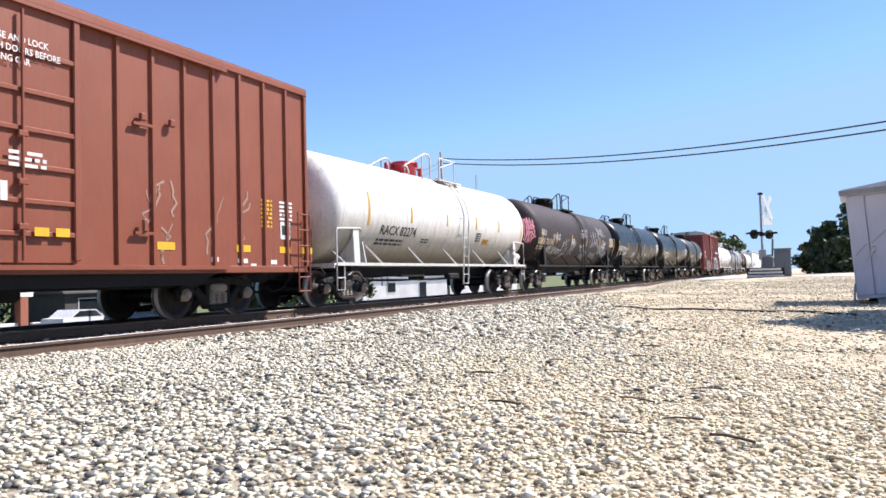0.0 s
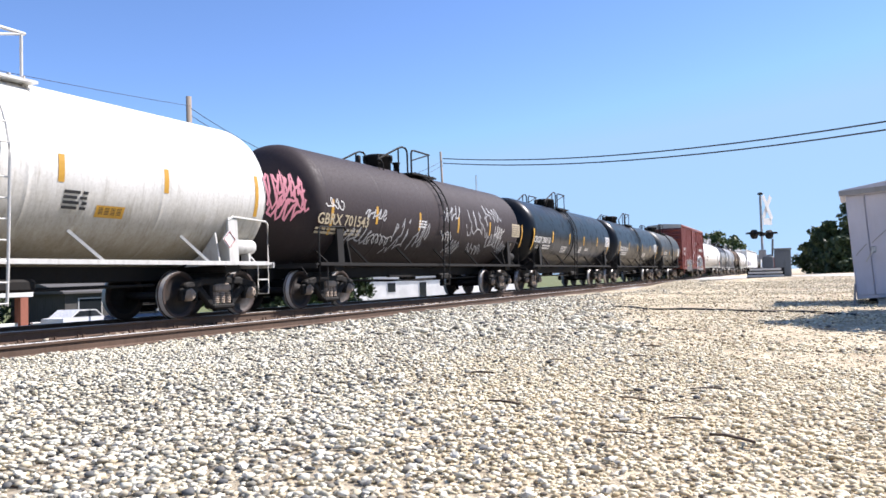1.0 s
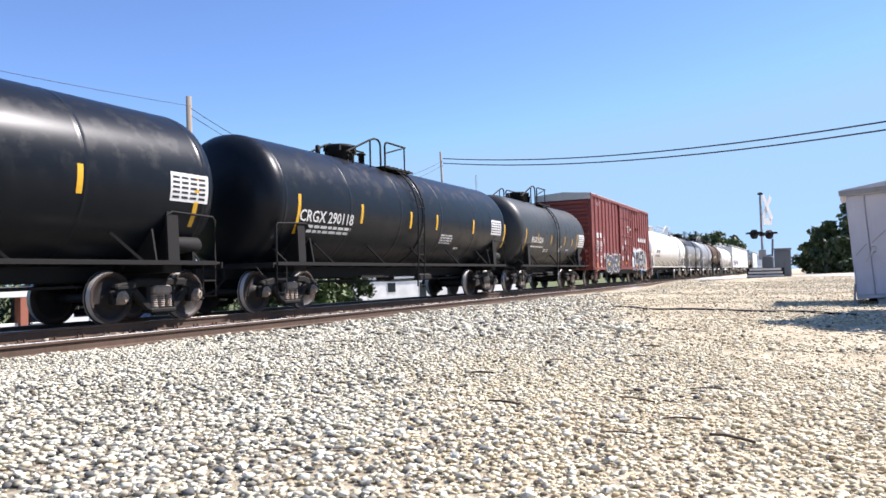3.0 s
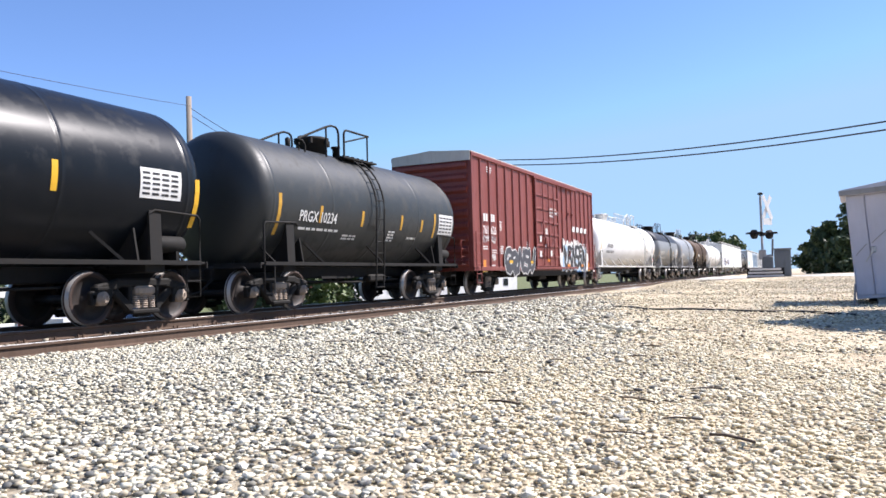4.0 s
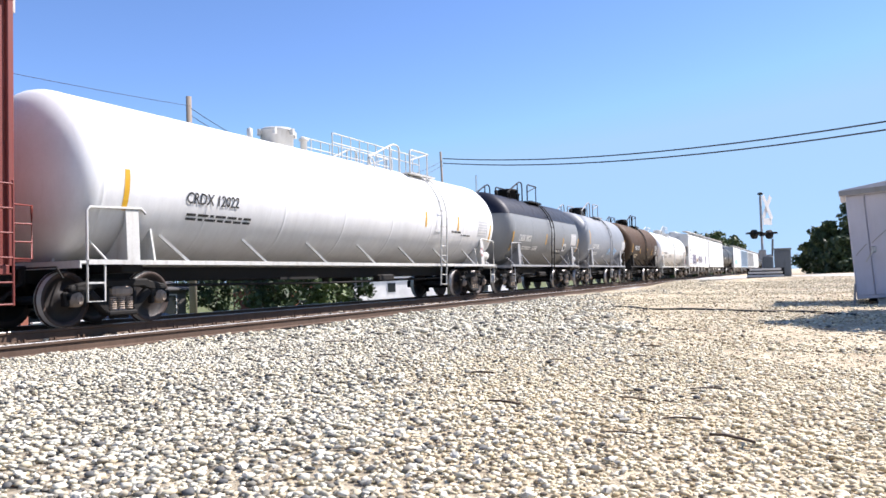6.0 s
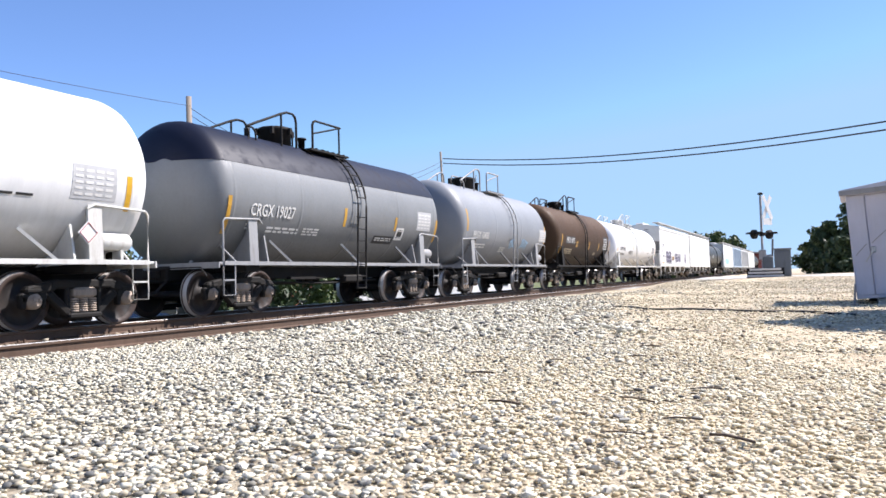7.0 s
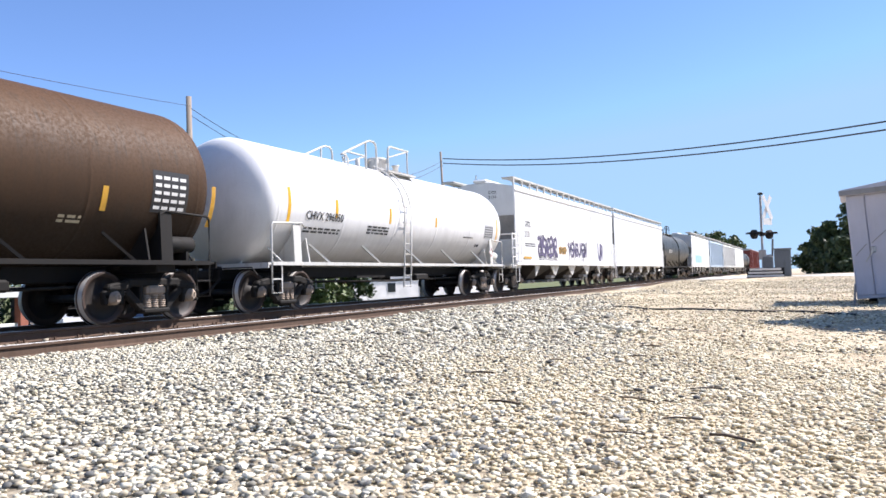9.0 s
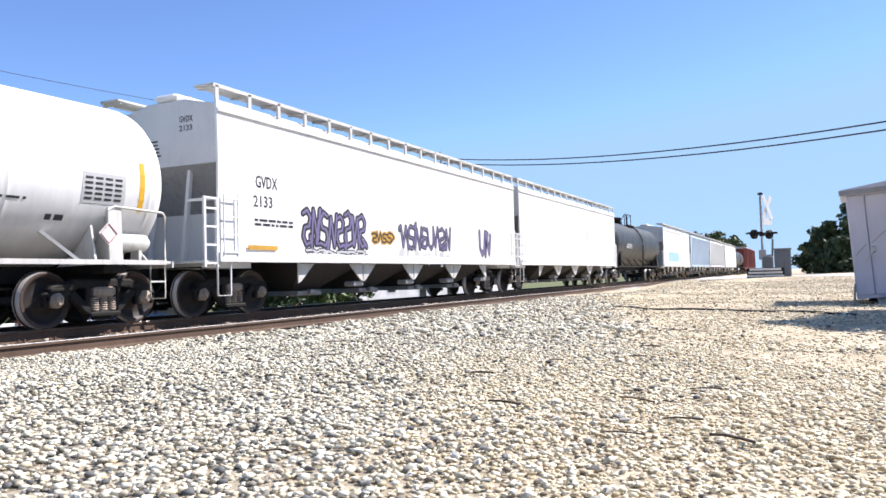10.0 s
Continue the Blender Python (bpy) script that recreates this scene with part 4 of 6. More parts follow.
def hopper_car(name, label, front, back, paint_m, H=4.28, bays=4, board=LIGHT, gap=0.55, wavy=False):
    car = car_thing(name, label, "covered hopper", front, back)
    L = back - front - 2 * gap
    hl, hw, z0 = L / 2, 1.56, 1.12
    inset = 1.15
    s = Shape()
    # rounded side and roof section along the whole body
    sec = [(-hw, z0), (hw, z0), (hw, H - 0.28), (hw - 0.04, H - 0.12), (hw - 0.16, H), (0.55, H + 0.16), (-0.55, H + 0.16), (-hw + 0.16, H), (-hw + 0.04, H - 0.12), (-hw, H - 0.28)]
    s.prism(sec, -hl + inset, hl - inset, "Y")
    part("hopper_body", s, paint_m, car)
    for e in (-1, 1):
        for sx in (-1, 1):
            poly = [(e * (hl - inset), z0), (e * hl, z0), (e * hl, z0 + 0.25), (e * (hl - 0.02), z0 + 2.05), (e * (hl), H - 0.30), (e * hl, H - 0.05), (e * (hl - inset), H - 0.05)]
            part("side_extension", Shape().prism(poly, sx * (hw - 0.05), sx * hw, "X"), paint_m, car)
        w = Shape().prism([(-hw + 0.05, z0 + 1.95), (hw - 0.05, z0 + 1.95), (hw - 0.05, H - 0.1), (0.5, H + 0.12), (-0.5, H + 0.12), (-hw + 0.05, H - 0.1)], e * (hl - 0.32), e * (hl - 0.26), "Y")
        w.prism([(-hw + 0.05, H - 0.08), (hw - 0.05, H - 0.08), (0.5, H + 0.14), (-0.5, H + 0.14)], e * (hl - inset - 0.02), e * (hl - 0.275), "Y")
        # white hoppers get grey ends: shade of the end face as colour
        part("end_wall", w, HOPPERG if paint_m is HOPPER else paint_m, car)
        # grey on every hopper: shade of the end recess is in the colour
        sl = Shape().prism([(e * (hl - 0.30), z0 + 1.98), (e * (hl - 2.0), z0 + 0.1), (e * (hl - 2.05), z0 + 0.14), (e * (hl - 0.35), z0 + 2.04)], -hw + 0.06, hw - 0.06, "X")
        part("slope_sheet", sl, MIDGREY, car, "sloping end sheet, recess shadow painted in as grey")
        pl = Shape().box((0, e * (hl + 0.12), 1.08), (2.9, 0.4, 0.05)).box((0, e * (hl - 0.6), 1.02), (2.6, 1.3, 0.12))
        for sx in (-0.45, 0.45):
            pl.beam((sx, e * (hl - 0.2), 1.08), (sx, e * (hl - 0.45), z0 + 1.95), 0.08, 0.08)
        part("end_platform", pl, paint_m, car)
        for sx in (-1, 1):
            g = Shape()
            x = sx * (hw - 0.02)
            for y in (hl + 0.02, hl + 0.36):
                g.box((x, e * y, 1.65), (0.05, 0.05, 1.35))
            for z in (1.05, 1.4, 1.75, 2.1, 2.3):
                g.box((x, e * (hl + 0.19), z), (0.04, 0.36, 0.04))
            g.beam((x, e * hl, 2.3), (sx * 0.9, e * (hl + 0.1), 2.3), 0.05, 0.05)
            g.tube([(x, e * (hl + 0.02), 1.1), (x, e * (hl + 0.02), 0.42), (x, e * (hl - 0.36), 0.42), (x, e * (hl - 0.36), 1.1)], 0.02, 6)
            g.tube([(sx * (hw + 0.05), e * (hl - 0.1), 1.2), (sx * (hw + 0.05), e * (hl - 0.1), 2.4)], 0.016, 6)
            g.tube([(sx * (hw + 0.05), e * (hl - 0.5), 1.2), (sx * (hw + 0.05), e * (hl - 0.5), 2.4)], 0.016, 6)
            for z in (1.25, 1.6, 1.95, 2.3):
                g.tube([(sx * (hw + 0.05), e * (hl - 0.1), z), (sx * (hw + 0.05), e * (hl - 0.5), z)], 0.014, 6)
            part("end_ladder", g, paint_m, car)
    # running board carried on brackets along both edges of the roof
    for sx in (-1, 1):
        b = Shape().box((sx * (hw - 0.28), 0, H + 0.26), (0.5, L + 0.1, 0.04)).box((sx * (hw - 0.04), 0, H + 0.24), (0.03, L + 0.1, 0.06))
        n = 17
        for i in range(n + 1):
            y = -hl + 0.05 + (L - 0.1) * i / n
            b.box((sx * (hw - 0.05), y, H + 0.09), (0.05, 0.09, 0.32)).box((sx * (hw - 0.28), y, H + 0.22), (0.46, 0.06, 0.05))
        part("running_board", b, board, car)
    h = Shape()
    for i in range(4):
        h.box((0, -hl + L * (i + 0.5) / 4, H + 0.22), (0.6, L / 4 - 0.4, 0.14), bev=0.05)
    part("roof_hatch", h, paint_m, car)
    rails = Shape()
    for sx in (-1, 1):
        rails.box((sx * (hw + 0.015), 0, z0 + 0.05), (0.05, L, 0.20), bev=0.01).box((sx * (hw + 0.015), 0, H - 0.24), (0.05, L, 0.07), bev=0.01)
    part("side_sill", rails, paint_m, car)
    if wavy:
        post = Shape().prism([(0, -0.06), (0.06, -0.04), (0.06, 0.04), (0, 0.06)], z0 + 0.16, H - 0.28, "Z").mesh("side_post")
        for i in range(1, 16):
            part("side_post", post, paint_m, car, at=pose(hw, -hl + L * i / 16, 0))
    # discharge bays
    y0, y1 = -hl + 2.7, hl - 2.7
    for i in range(bays):
        a, c = y0 + (y1 - y0) * i / bays, y0 + (y1 - y0) * (i + 1) / bays
        m = (a + c) / 2
        b = Shape()
        top = [(-hw + 0.05, a + 0.02), (hw - 0.05, a + 0.02), (hw - 0.05, c - 0.02), (-hw + 0.05, c - 0.02)]
        bot = [(-0.55, m - 0.45), (0.55, m - 0.45), (0.55, m + 0.45), (-0.55, m + 0.45)]
        vs = [(x, y, z0 - 0.002) for x, y in top] + [(x, y, 0.42) for x, y in bot]
        b.add(vs, [(3, 2, 1, 0), (4, 5, 6, 7)] + [(k, (k + 1) % 4, 4 + (k + 1) % 4, 4 + k) for k in range(4)])
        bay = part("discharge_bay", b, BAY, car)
        for e in (-1, 1):
            g0 = m + e * (c - a) / 2
            if abs(g0) < hl:
                # added pale plates stand for the sunlit faces of the bay slopes
                part("bay_slope", Shape().prism([(g0 - e * 0.02, z0 - 0.01), (g0 - e * 0.72, z0 - 0.01), (g0 - e * 0.10, 0.64), (g0 - e * 0.02, 0.62)], hw - 0.16, hw - 0.13, "X"), LIGHT, bay, "pale plate painted as the sunlit bay slope")
        part("outlet_gate", Shape().box((0, m, 0.37), (1.5, 1.0, 0.12), bev=0.02).box((0.8, m, 0.40), (0.12, 0.25, 0.12), bev=0.02).box((1.2, c - 0.1, 0.56), (0.3, 0.5, 0.14), bev=0.03), MIDGREY, bay)
    part("center_sill", Shape().box((0, 0, 0.84), (0.4, L + 0.2, 0.3)), DARK, car)
    trucks(car, (back - front) / 2 - 1.7, (back - front) / 2, shift=-0.4)
    return car, hl, hw, z0, H


# ------------------------------------------------ ground
def smooth(a, b, x):
    t = np.clip((np.asarray(x, float) - a) / (b - a), 0, 1)
    return t * t * (3 - 2 * t)


def ground_z(x, y):
    """Height of the lot, the ballast bed, the road ramp and the low land beyond the line."""
    x, y = np.asarray(x, float), np.asarray(y, float)
    z = -0.14 + 0.02 * np.sin(x * 0.9 + 0.5 * y) + 0.015 * np.sin(1.7 * y - x)
    z = z + (-0.13) * smooth(-5.0, -8.6, x)                 # falls to the foot of the spare rail
    z = z + 0.07 * smooth(-9.6, -10.3, x)                   # bed of the track
    yw = y + 0.5 * np.sin(0.7 * x) + 0.25 * np.sin(2.1 * x + 1)
    lot = smooth(-9.2, -5.0, x)
    z = z + (0.20 * smooth(26, 38, y) + 0.16 * smooth(39.6, 40.4, y + 0.3 * np.sin(0.9 * x))) * lot * (1 - 0.5 * smooth(60, 90, y))
    z = z + 0.07 * (smooth(23.2, 23.8, yw) - smooth(24.2, 27.5, yw)) * lot    # worn lip of an old rut
    z = z + 0.05 * (smooth(28.4, 28.9, yw) - smooth(29.2, 31.5, yw)) * lot
    bed = smooth(-10.0, -10.4, x)
    z = z * (1 - bed) + bed * -0.21
    z = z - 2.0 * smooth(-15.0, -22.0, x)
    return z


def axis_steps(lo, hi, fine_lo, fine_hi, fine, grow=1.18):
    out = list(np.arange(fine_lo, fine_hi + 1e-6, fine))
    d, p = fine, fine_hi
    while p < hi:
        d *= grow
        p += d
        out.append(p)
    d, p = fine, fine_lo
    while p > lo:
        d *= grow
        p -= d
        out.insert(0, p)
    return np.array(out)


def build_ground():
    xs, ys = axis_steps(-1800, 1500, -23, 8, 0.4), axis_steps(-600, 2400, 0, 41.6, 0.4)
    X, Y = np.meshgrid(xs, ys)
    Z = ground_z(X, Y)
    n, m = X.shape
    idx = np.arange(n * m).reshape(n, m)
    faces = np.stack([idx[:-1, :-1], idx[:-1, 1:], idx[1:, 1:], idx[1:, :-1]], -1).reshape(-1, 4)
    me = bpy.data.meshes.new("ground")
    me.from_pydata(np.stack([X, Y, Z], -1).reshape(-1, 3).tolist(), [], faces.tolist())
    me.polygons.foreach_set("use_smooth", [True] * len(me.polygons))
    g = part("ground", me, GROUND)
    return tagged(g, "pale crushed stone and tan gravel lot beside the railway", "ground", kind="structure")


def rock_forms(rng, count, flat_z):
    t = (1 + 5 ** 0.5) / 2
    v = np.array([(-1, t, 0), (1, t, 0), (-1, -t, 0), (1, -t, 0), (0, -1, t), (0, 1, t), (0, -1, -t), (0, 1, -t), (t, 0, -1), (t, 0, 1), (-t, 0, -1), (-t, 0, 1)], float)
    v /= np.linalg.norm(v[0])
    f = np.array([(0, 11, 5), (0, 5, 1), (0, 1, 7), (0, 7, 10), (0, 10, 11), (1, 5, 9), (5, 11, 4), (11, 10, 2), (10, 7, 6), (7, 1, 8),
                  (3, 9, 4), (3, 4, 2), (3, 2, 6), (3, 6, 8), (3, 8, 9), (4, 9, 5), (2, 4, 11), (6, 2, 10), (8, 6, 7), (9, 8, 1)])
    forms = []
    for _ in range(count):
        w = v * (1 + rng.uniform(-0.3, 0.25, (12, 1))) + rng.uniform(-0.12, 0.12, (12, 3))
        w *= np.array([1.0, rng.uniform(0.55, 0.85), flat_z * rng.uniform(0.75, 1.2)])
        forms.append(w)
    return forms, f


def scatter(name, rng, px, py, size, forms, faces, material, parent, tilt=0.28):
    n = len(px)
    pz = ground_z(px, py)
    kinds = rng.integers(0, len(forms), n)
    base = np.array(forms)[kinds]
    rz, rx = rng.uniform(0, 6.283, n), rng.normal(0, tilt, n)
    c, s, cx, sx = np.cos(rz), np.sin(rz), np.cos(rx), np.sin(rx)
    y1 = base[:, :, 1] * cx[:, None] - base[:, :, 2] * sx[:, None]
    z1 = base[:, :, 1] * sx[:, None] + base[:, :, 2] * cx[:, None]
    x2 = base[:, :, 0] * c[:, None] - y1 * s[:, None]
    y2 = base[:, :, 0] * s[:, None] + y1 * c[:, None]
    v = np.stack([x2, y2, z1], -1) * size[:, None, None]
    v += np.stack([px, py, pz + size * rng.uniform(-0.1, 0.75, n)], -1)[:, None, :]
    f = (faces[None] + (np.arange(n) * 12)[:, None, None]).reshape(-1, 3)
    me = bpy.data.meshes.new(name)
    me.vertices.add(n * 12)
    me.vertices.foreach_set("co", v.reshape(-1).astype(np.float32))
    me.loops.add(len(f) * 3)
    me.loops.foreach_set("vertex_index", f.reshape(-1).astype(np.int32))
    me.polygons.add(len(f))
    me.polygons.foreach_set("loop_start", np.arange(0, len(f) * 3, 3, dtype=np.int32))
    me.update(calc_edges=True)
    return tagged(part(name, me, material, parent), kind="stuff")


def build_stones(ground):
    rng = np.random.default_rng(7)
    forms, faces = rock_forms(rng, 14, 0.46)

    def wedge(n, r0, r1):
        a = np.radians(rng.uniform(-60.0, 9.0, n))
        r = np.sqrt(rng.uniform(r0 * r0, r1 * r1, n))
        return r * np.sin(a), r * np.cos(a)

    def stony(x, y):
        return smooth(0.9, -1.4, x + 0.30 * y + 0.8 * np.sin(0.9 * y + 1.3 * x))
    x, y = wedge(92000, 2.3, 13.5)
    keep = (rng.random(len(x)) < stony(x, y)) & (x > -9.25)
    x, y = x[keep], y[keep]
    scatter("ballast", rng, x, y, rng.gamma(10, 0.00195, len(x)).clip(0.009, 0.034), forms, faces, STONES, ground)
    x, y = wedge(70000, 2.3, 8.5)
    sand = ((x - 0.35) / 1.1) ** 2 + ((y - 7.9) / 1.0) ** 2 < 1
    keep = (rng.random(len(x)) < 1.1 - stony(x, y)) & (x > -9.2) & ~(sand & (rng.random(len(x)) < 0.85))
    x, y = x[keep], y[keep]
    scatter("gravel", rng, x, y, rng.gamma(9, 0.0016, len(x)).clip(0.006, 0.024), forms, faces, PEBBLES, ground)
    x, y = rng.uniform(-6.5, 3.5, 62000), 8.0 + 32.0 * rng.random(62000) ** 1.35
    keep = (rng.random(len(x)) < (1.0 - 0.8 * stony(x, y * 0.55 + 3)) * (0.35 + 0.65 * (np.sin(1.1 * x + 0.4 * y) * np.sin(0.7 * y - 0.5 * x + 1) > -0.25)))
    scatter("gravel", rng, x[keep], y[keep], (rng.gamma(8, 0.0023, keep.sum()) * (0.8 + y[keep] / 40)).clip(0.008, 0.04), forms, faces, PEBBLES, ground)
    x, y = rng.uniform(-9.3, -1.5, 22000), rng.uniform(9, 30, 22000)
    keep = rng.random(len(x)) < stony(x, y * 0.55 + 3)
    scatter("ballast", rng, x[keep], y[keep], rng.gamma(9, 0.004, keep.sum()), forms, faces, STONES, ground)
    x, y = rng.uniform(-14.2, -9.6, 16000), rng.uniform(3, 34, 16000)
    scatter("ballast", rng, x, y, rng.gamma(9, 0.0042, len(x)), forms, faces, OILY, ground)
    loose = []
    for w in forms[:6]:
        me = bpy.data.meshes.new("stone")
        me.from_pydata((w * 0.022).tolist(), [], faces.tolist())
        loose.append(me)
    for i in range(300):
        a, r = radians(random.uniform(-56, -12)), random.uniform(2.45, 4.6)
        px, py = r * math.sin(a), r * math.cos(a)
        part("stone", loose[i % 6], LOOSE, ground, at=Matrix.Translation((px, py, float(ground_z(px, py)) + 0.016)) @ pose(0, 0, 0, random.uniform(-20, 20), random.uniform(-20, 20), random.uniform(0, 360)) @ Matrix.Scale(random.uniform(0.75, 1.35), 4))


# ------------------------------------------------ trees
def tree(name, label, x, y, h, w, seed, leaf=LEAF, leaves=2600, low=0.2, size=0.16):
    rng = np.random.default_rng(seed)
    zg = float(ground_z(x, y)) - 0.05
    t = thing(name, label, "tree", (x, y, zg), group="trees round the lot")
    s = Shape()
    r0 = 0.03 * h + 0.05
    s.tube([(0, 0, 0), (0.03 * h * rng.uniform(-1, 1), 0.03 * h * rng.uniform(-1, 1), h * 0.35), (0.05 * h * rng.uniform(-1, 1), 0, h * 0.7)], r0 * 0.6, 8)
    s.lathe([(0, r0 * 1.3), (0.2, r0), (h * 0.3, r0 * 0.7)], 10, "Z")
    cents = []
    nb = 11
    for i in range(nb):
        a = i * 2.4 + rng.uniform(-0.4, 0.4)
        k = low + (1 - low) * (i + 0.5) / nb
        reach = w / 2 * (0.35 + 0.65 * math.sin(math.pi * min(1, k * 0.95))) * rng.uniform(0.6, 1.0)
        tip = np.array([reach * math.cos(a), reach * math.sin(a), h * k])
        s.tube([(0, 0, h * max(0.12, k - 0.25)), tuple(tip * 0.6 + np.array([0, 0, h * k * 0.33])), tuple(tip)], r0 * 0.22, 5)
        cents.append((tip, w * rng.uniform(0.15, 0.26)))
        cents.append((tip * np.array([0.45, 0.45, 1]) + np.array([0, 0, h * 0.05]), w * rng.uniform(0.14, 0.22)))
    cents.append((np.array([0, 0, h * 0.95]), w * 0.14))
    part("trunk", s, BARK, t)
    pick = rng.integers(0, len(cents), leaves)
    C = np.array([c for c, _ in cents])[pick]
    R = np.array([r for _, r in cents])[pick]
    d = rng.normal(0, 1, (leaves, 3))
    d /= np.linalg.norm(d, axis=1)[:, None]
    P = C + d * (R * rng.uniform(0.45, 1.05, leaves))[:, None] * np.array([1, 1, 0.8])
    u = rng.normal(0, 1, (leaves, 3))
    u /= np.linalg.norm(u, axis=1)[:, None]
    q = np.cross(u, rng.normal(0, 1, (leaves, 3)))
    q /= np.linalg.norm(q, axis=1)[:, None]
    L = (size * rng.uniform(0.6, 1.5, leaves))[:, None]
    v = np.stack([P - u * L, P + q * L * 0.55, P + u * L, P - q * L * 0.55], 1).reshape(-1, 3)
    me = bpy.data.meshes.new("crown")
    me.from_pydata(v.tolist(), [], np.arange(leaves * 4).reshape(-1, 4).tolist())
    part("crown", me, leaf, t)
    return t


# ------------------------------------------------ things of the lot
def build_shed():
    x0, y0 = 0.97, 18.45
    t = thing("metal_shed", "grey painted steel shed leaning on short legs", "shed", (x0, y0, float(ground_z(x0, y0))))
    t.matrix_basis = pose(x0, y0, float(ground_z(x0, y0)) + 0.155, 0, -3.6, -3) @ Matrix.Scale(0.885, 4)
    W, Dp, H = 3.4, 2.4, 2.58
    b = Shape().box((W / 2, Dp / 2, -0.04 + H / 2), (W, Dp, H), bev=0.02)
    part("body", b, SHED, t)
    r = Shape().prism([(-0.12, 2.50), (W + 0.12, 2.50), (W + 0.12, 2.60), (W / 2, 2.78), (-0.12, 2.60)], -0.18, Dp + 0.1, "Y")
    part("roof", r, SHED, t)
    part("fascia", Shape().box((W / 2, -0.19, 2.52), (W + 0.26, 0.03, 0.12)), MIDGREY, t)
    for xa, xb in ((0.03, 0.385), (0.405, 1.24)):
        d = Shape().box(((xa + xb) / 2, -0.02, 1.24), (xb - xa, 0.04, 2.38), bev=0.008)
        d.box((xa + 0.02, -0.045, 1.24), (0.03, 0.02, 2.34)).box((xb - 0.02, -0.045, 1.24), (0.03, 0.02, 2.34))
        door = part("door", d, SHED, t, "plain steel door leaf")
        part("brace", Shape().beam((xa + 0.05, -0.05, 0.98 + 0.75 * xa), (xb - 0.05, -0.05, 0.98 + 0.75 * xb), 0.02, 0.02), MIDGREY, door)
    lt = Shape().box((0.46, -0.08, 1.12), (0.11, 0.06, 0.15), bev=0.02).beam((0.45, -0.1, 1.10), (0.28, -0.1, 0.84), 0.04, 0.03)
    part("latch", lt, GALV, t, "pale latch with hanging hasp")
    for x in (0.15, W - 0.15):
        for y in (0.12, Dp - 0.12):
            part("leg", Shape().beam((x - 0.22, y - 0.1, -0.20), (x - 0.16, y - 0.1, 0.30), 0.05, 0.05).box((x - 0.21, y - 0.1, -0.18), (0.16, 0.16, 0.04)), MIDGREY, t)
    for yy in (0.3, Dp - 0.3):
        part("skid", Shape().box((W / 2, yy, -0.08), (W - 0.5, 0.12, 0.08)), DARK, t)
    for dx in (0.5, 1.1):
        px, py = x0 + dx, y0 + 0.3
        tagged(part("support_block", Shape().box((0, 0, 0), (0.22, 0.4, 0.16), bev=0.02), CONC, at=pose(px, py, float(ground_z(px, py)) + 0.06)),
               "concrete block under the shed", "block", group="blocks under the shed")


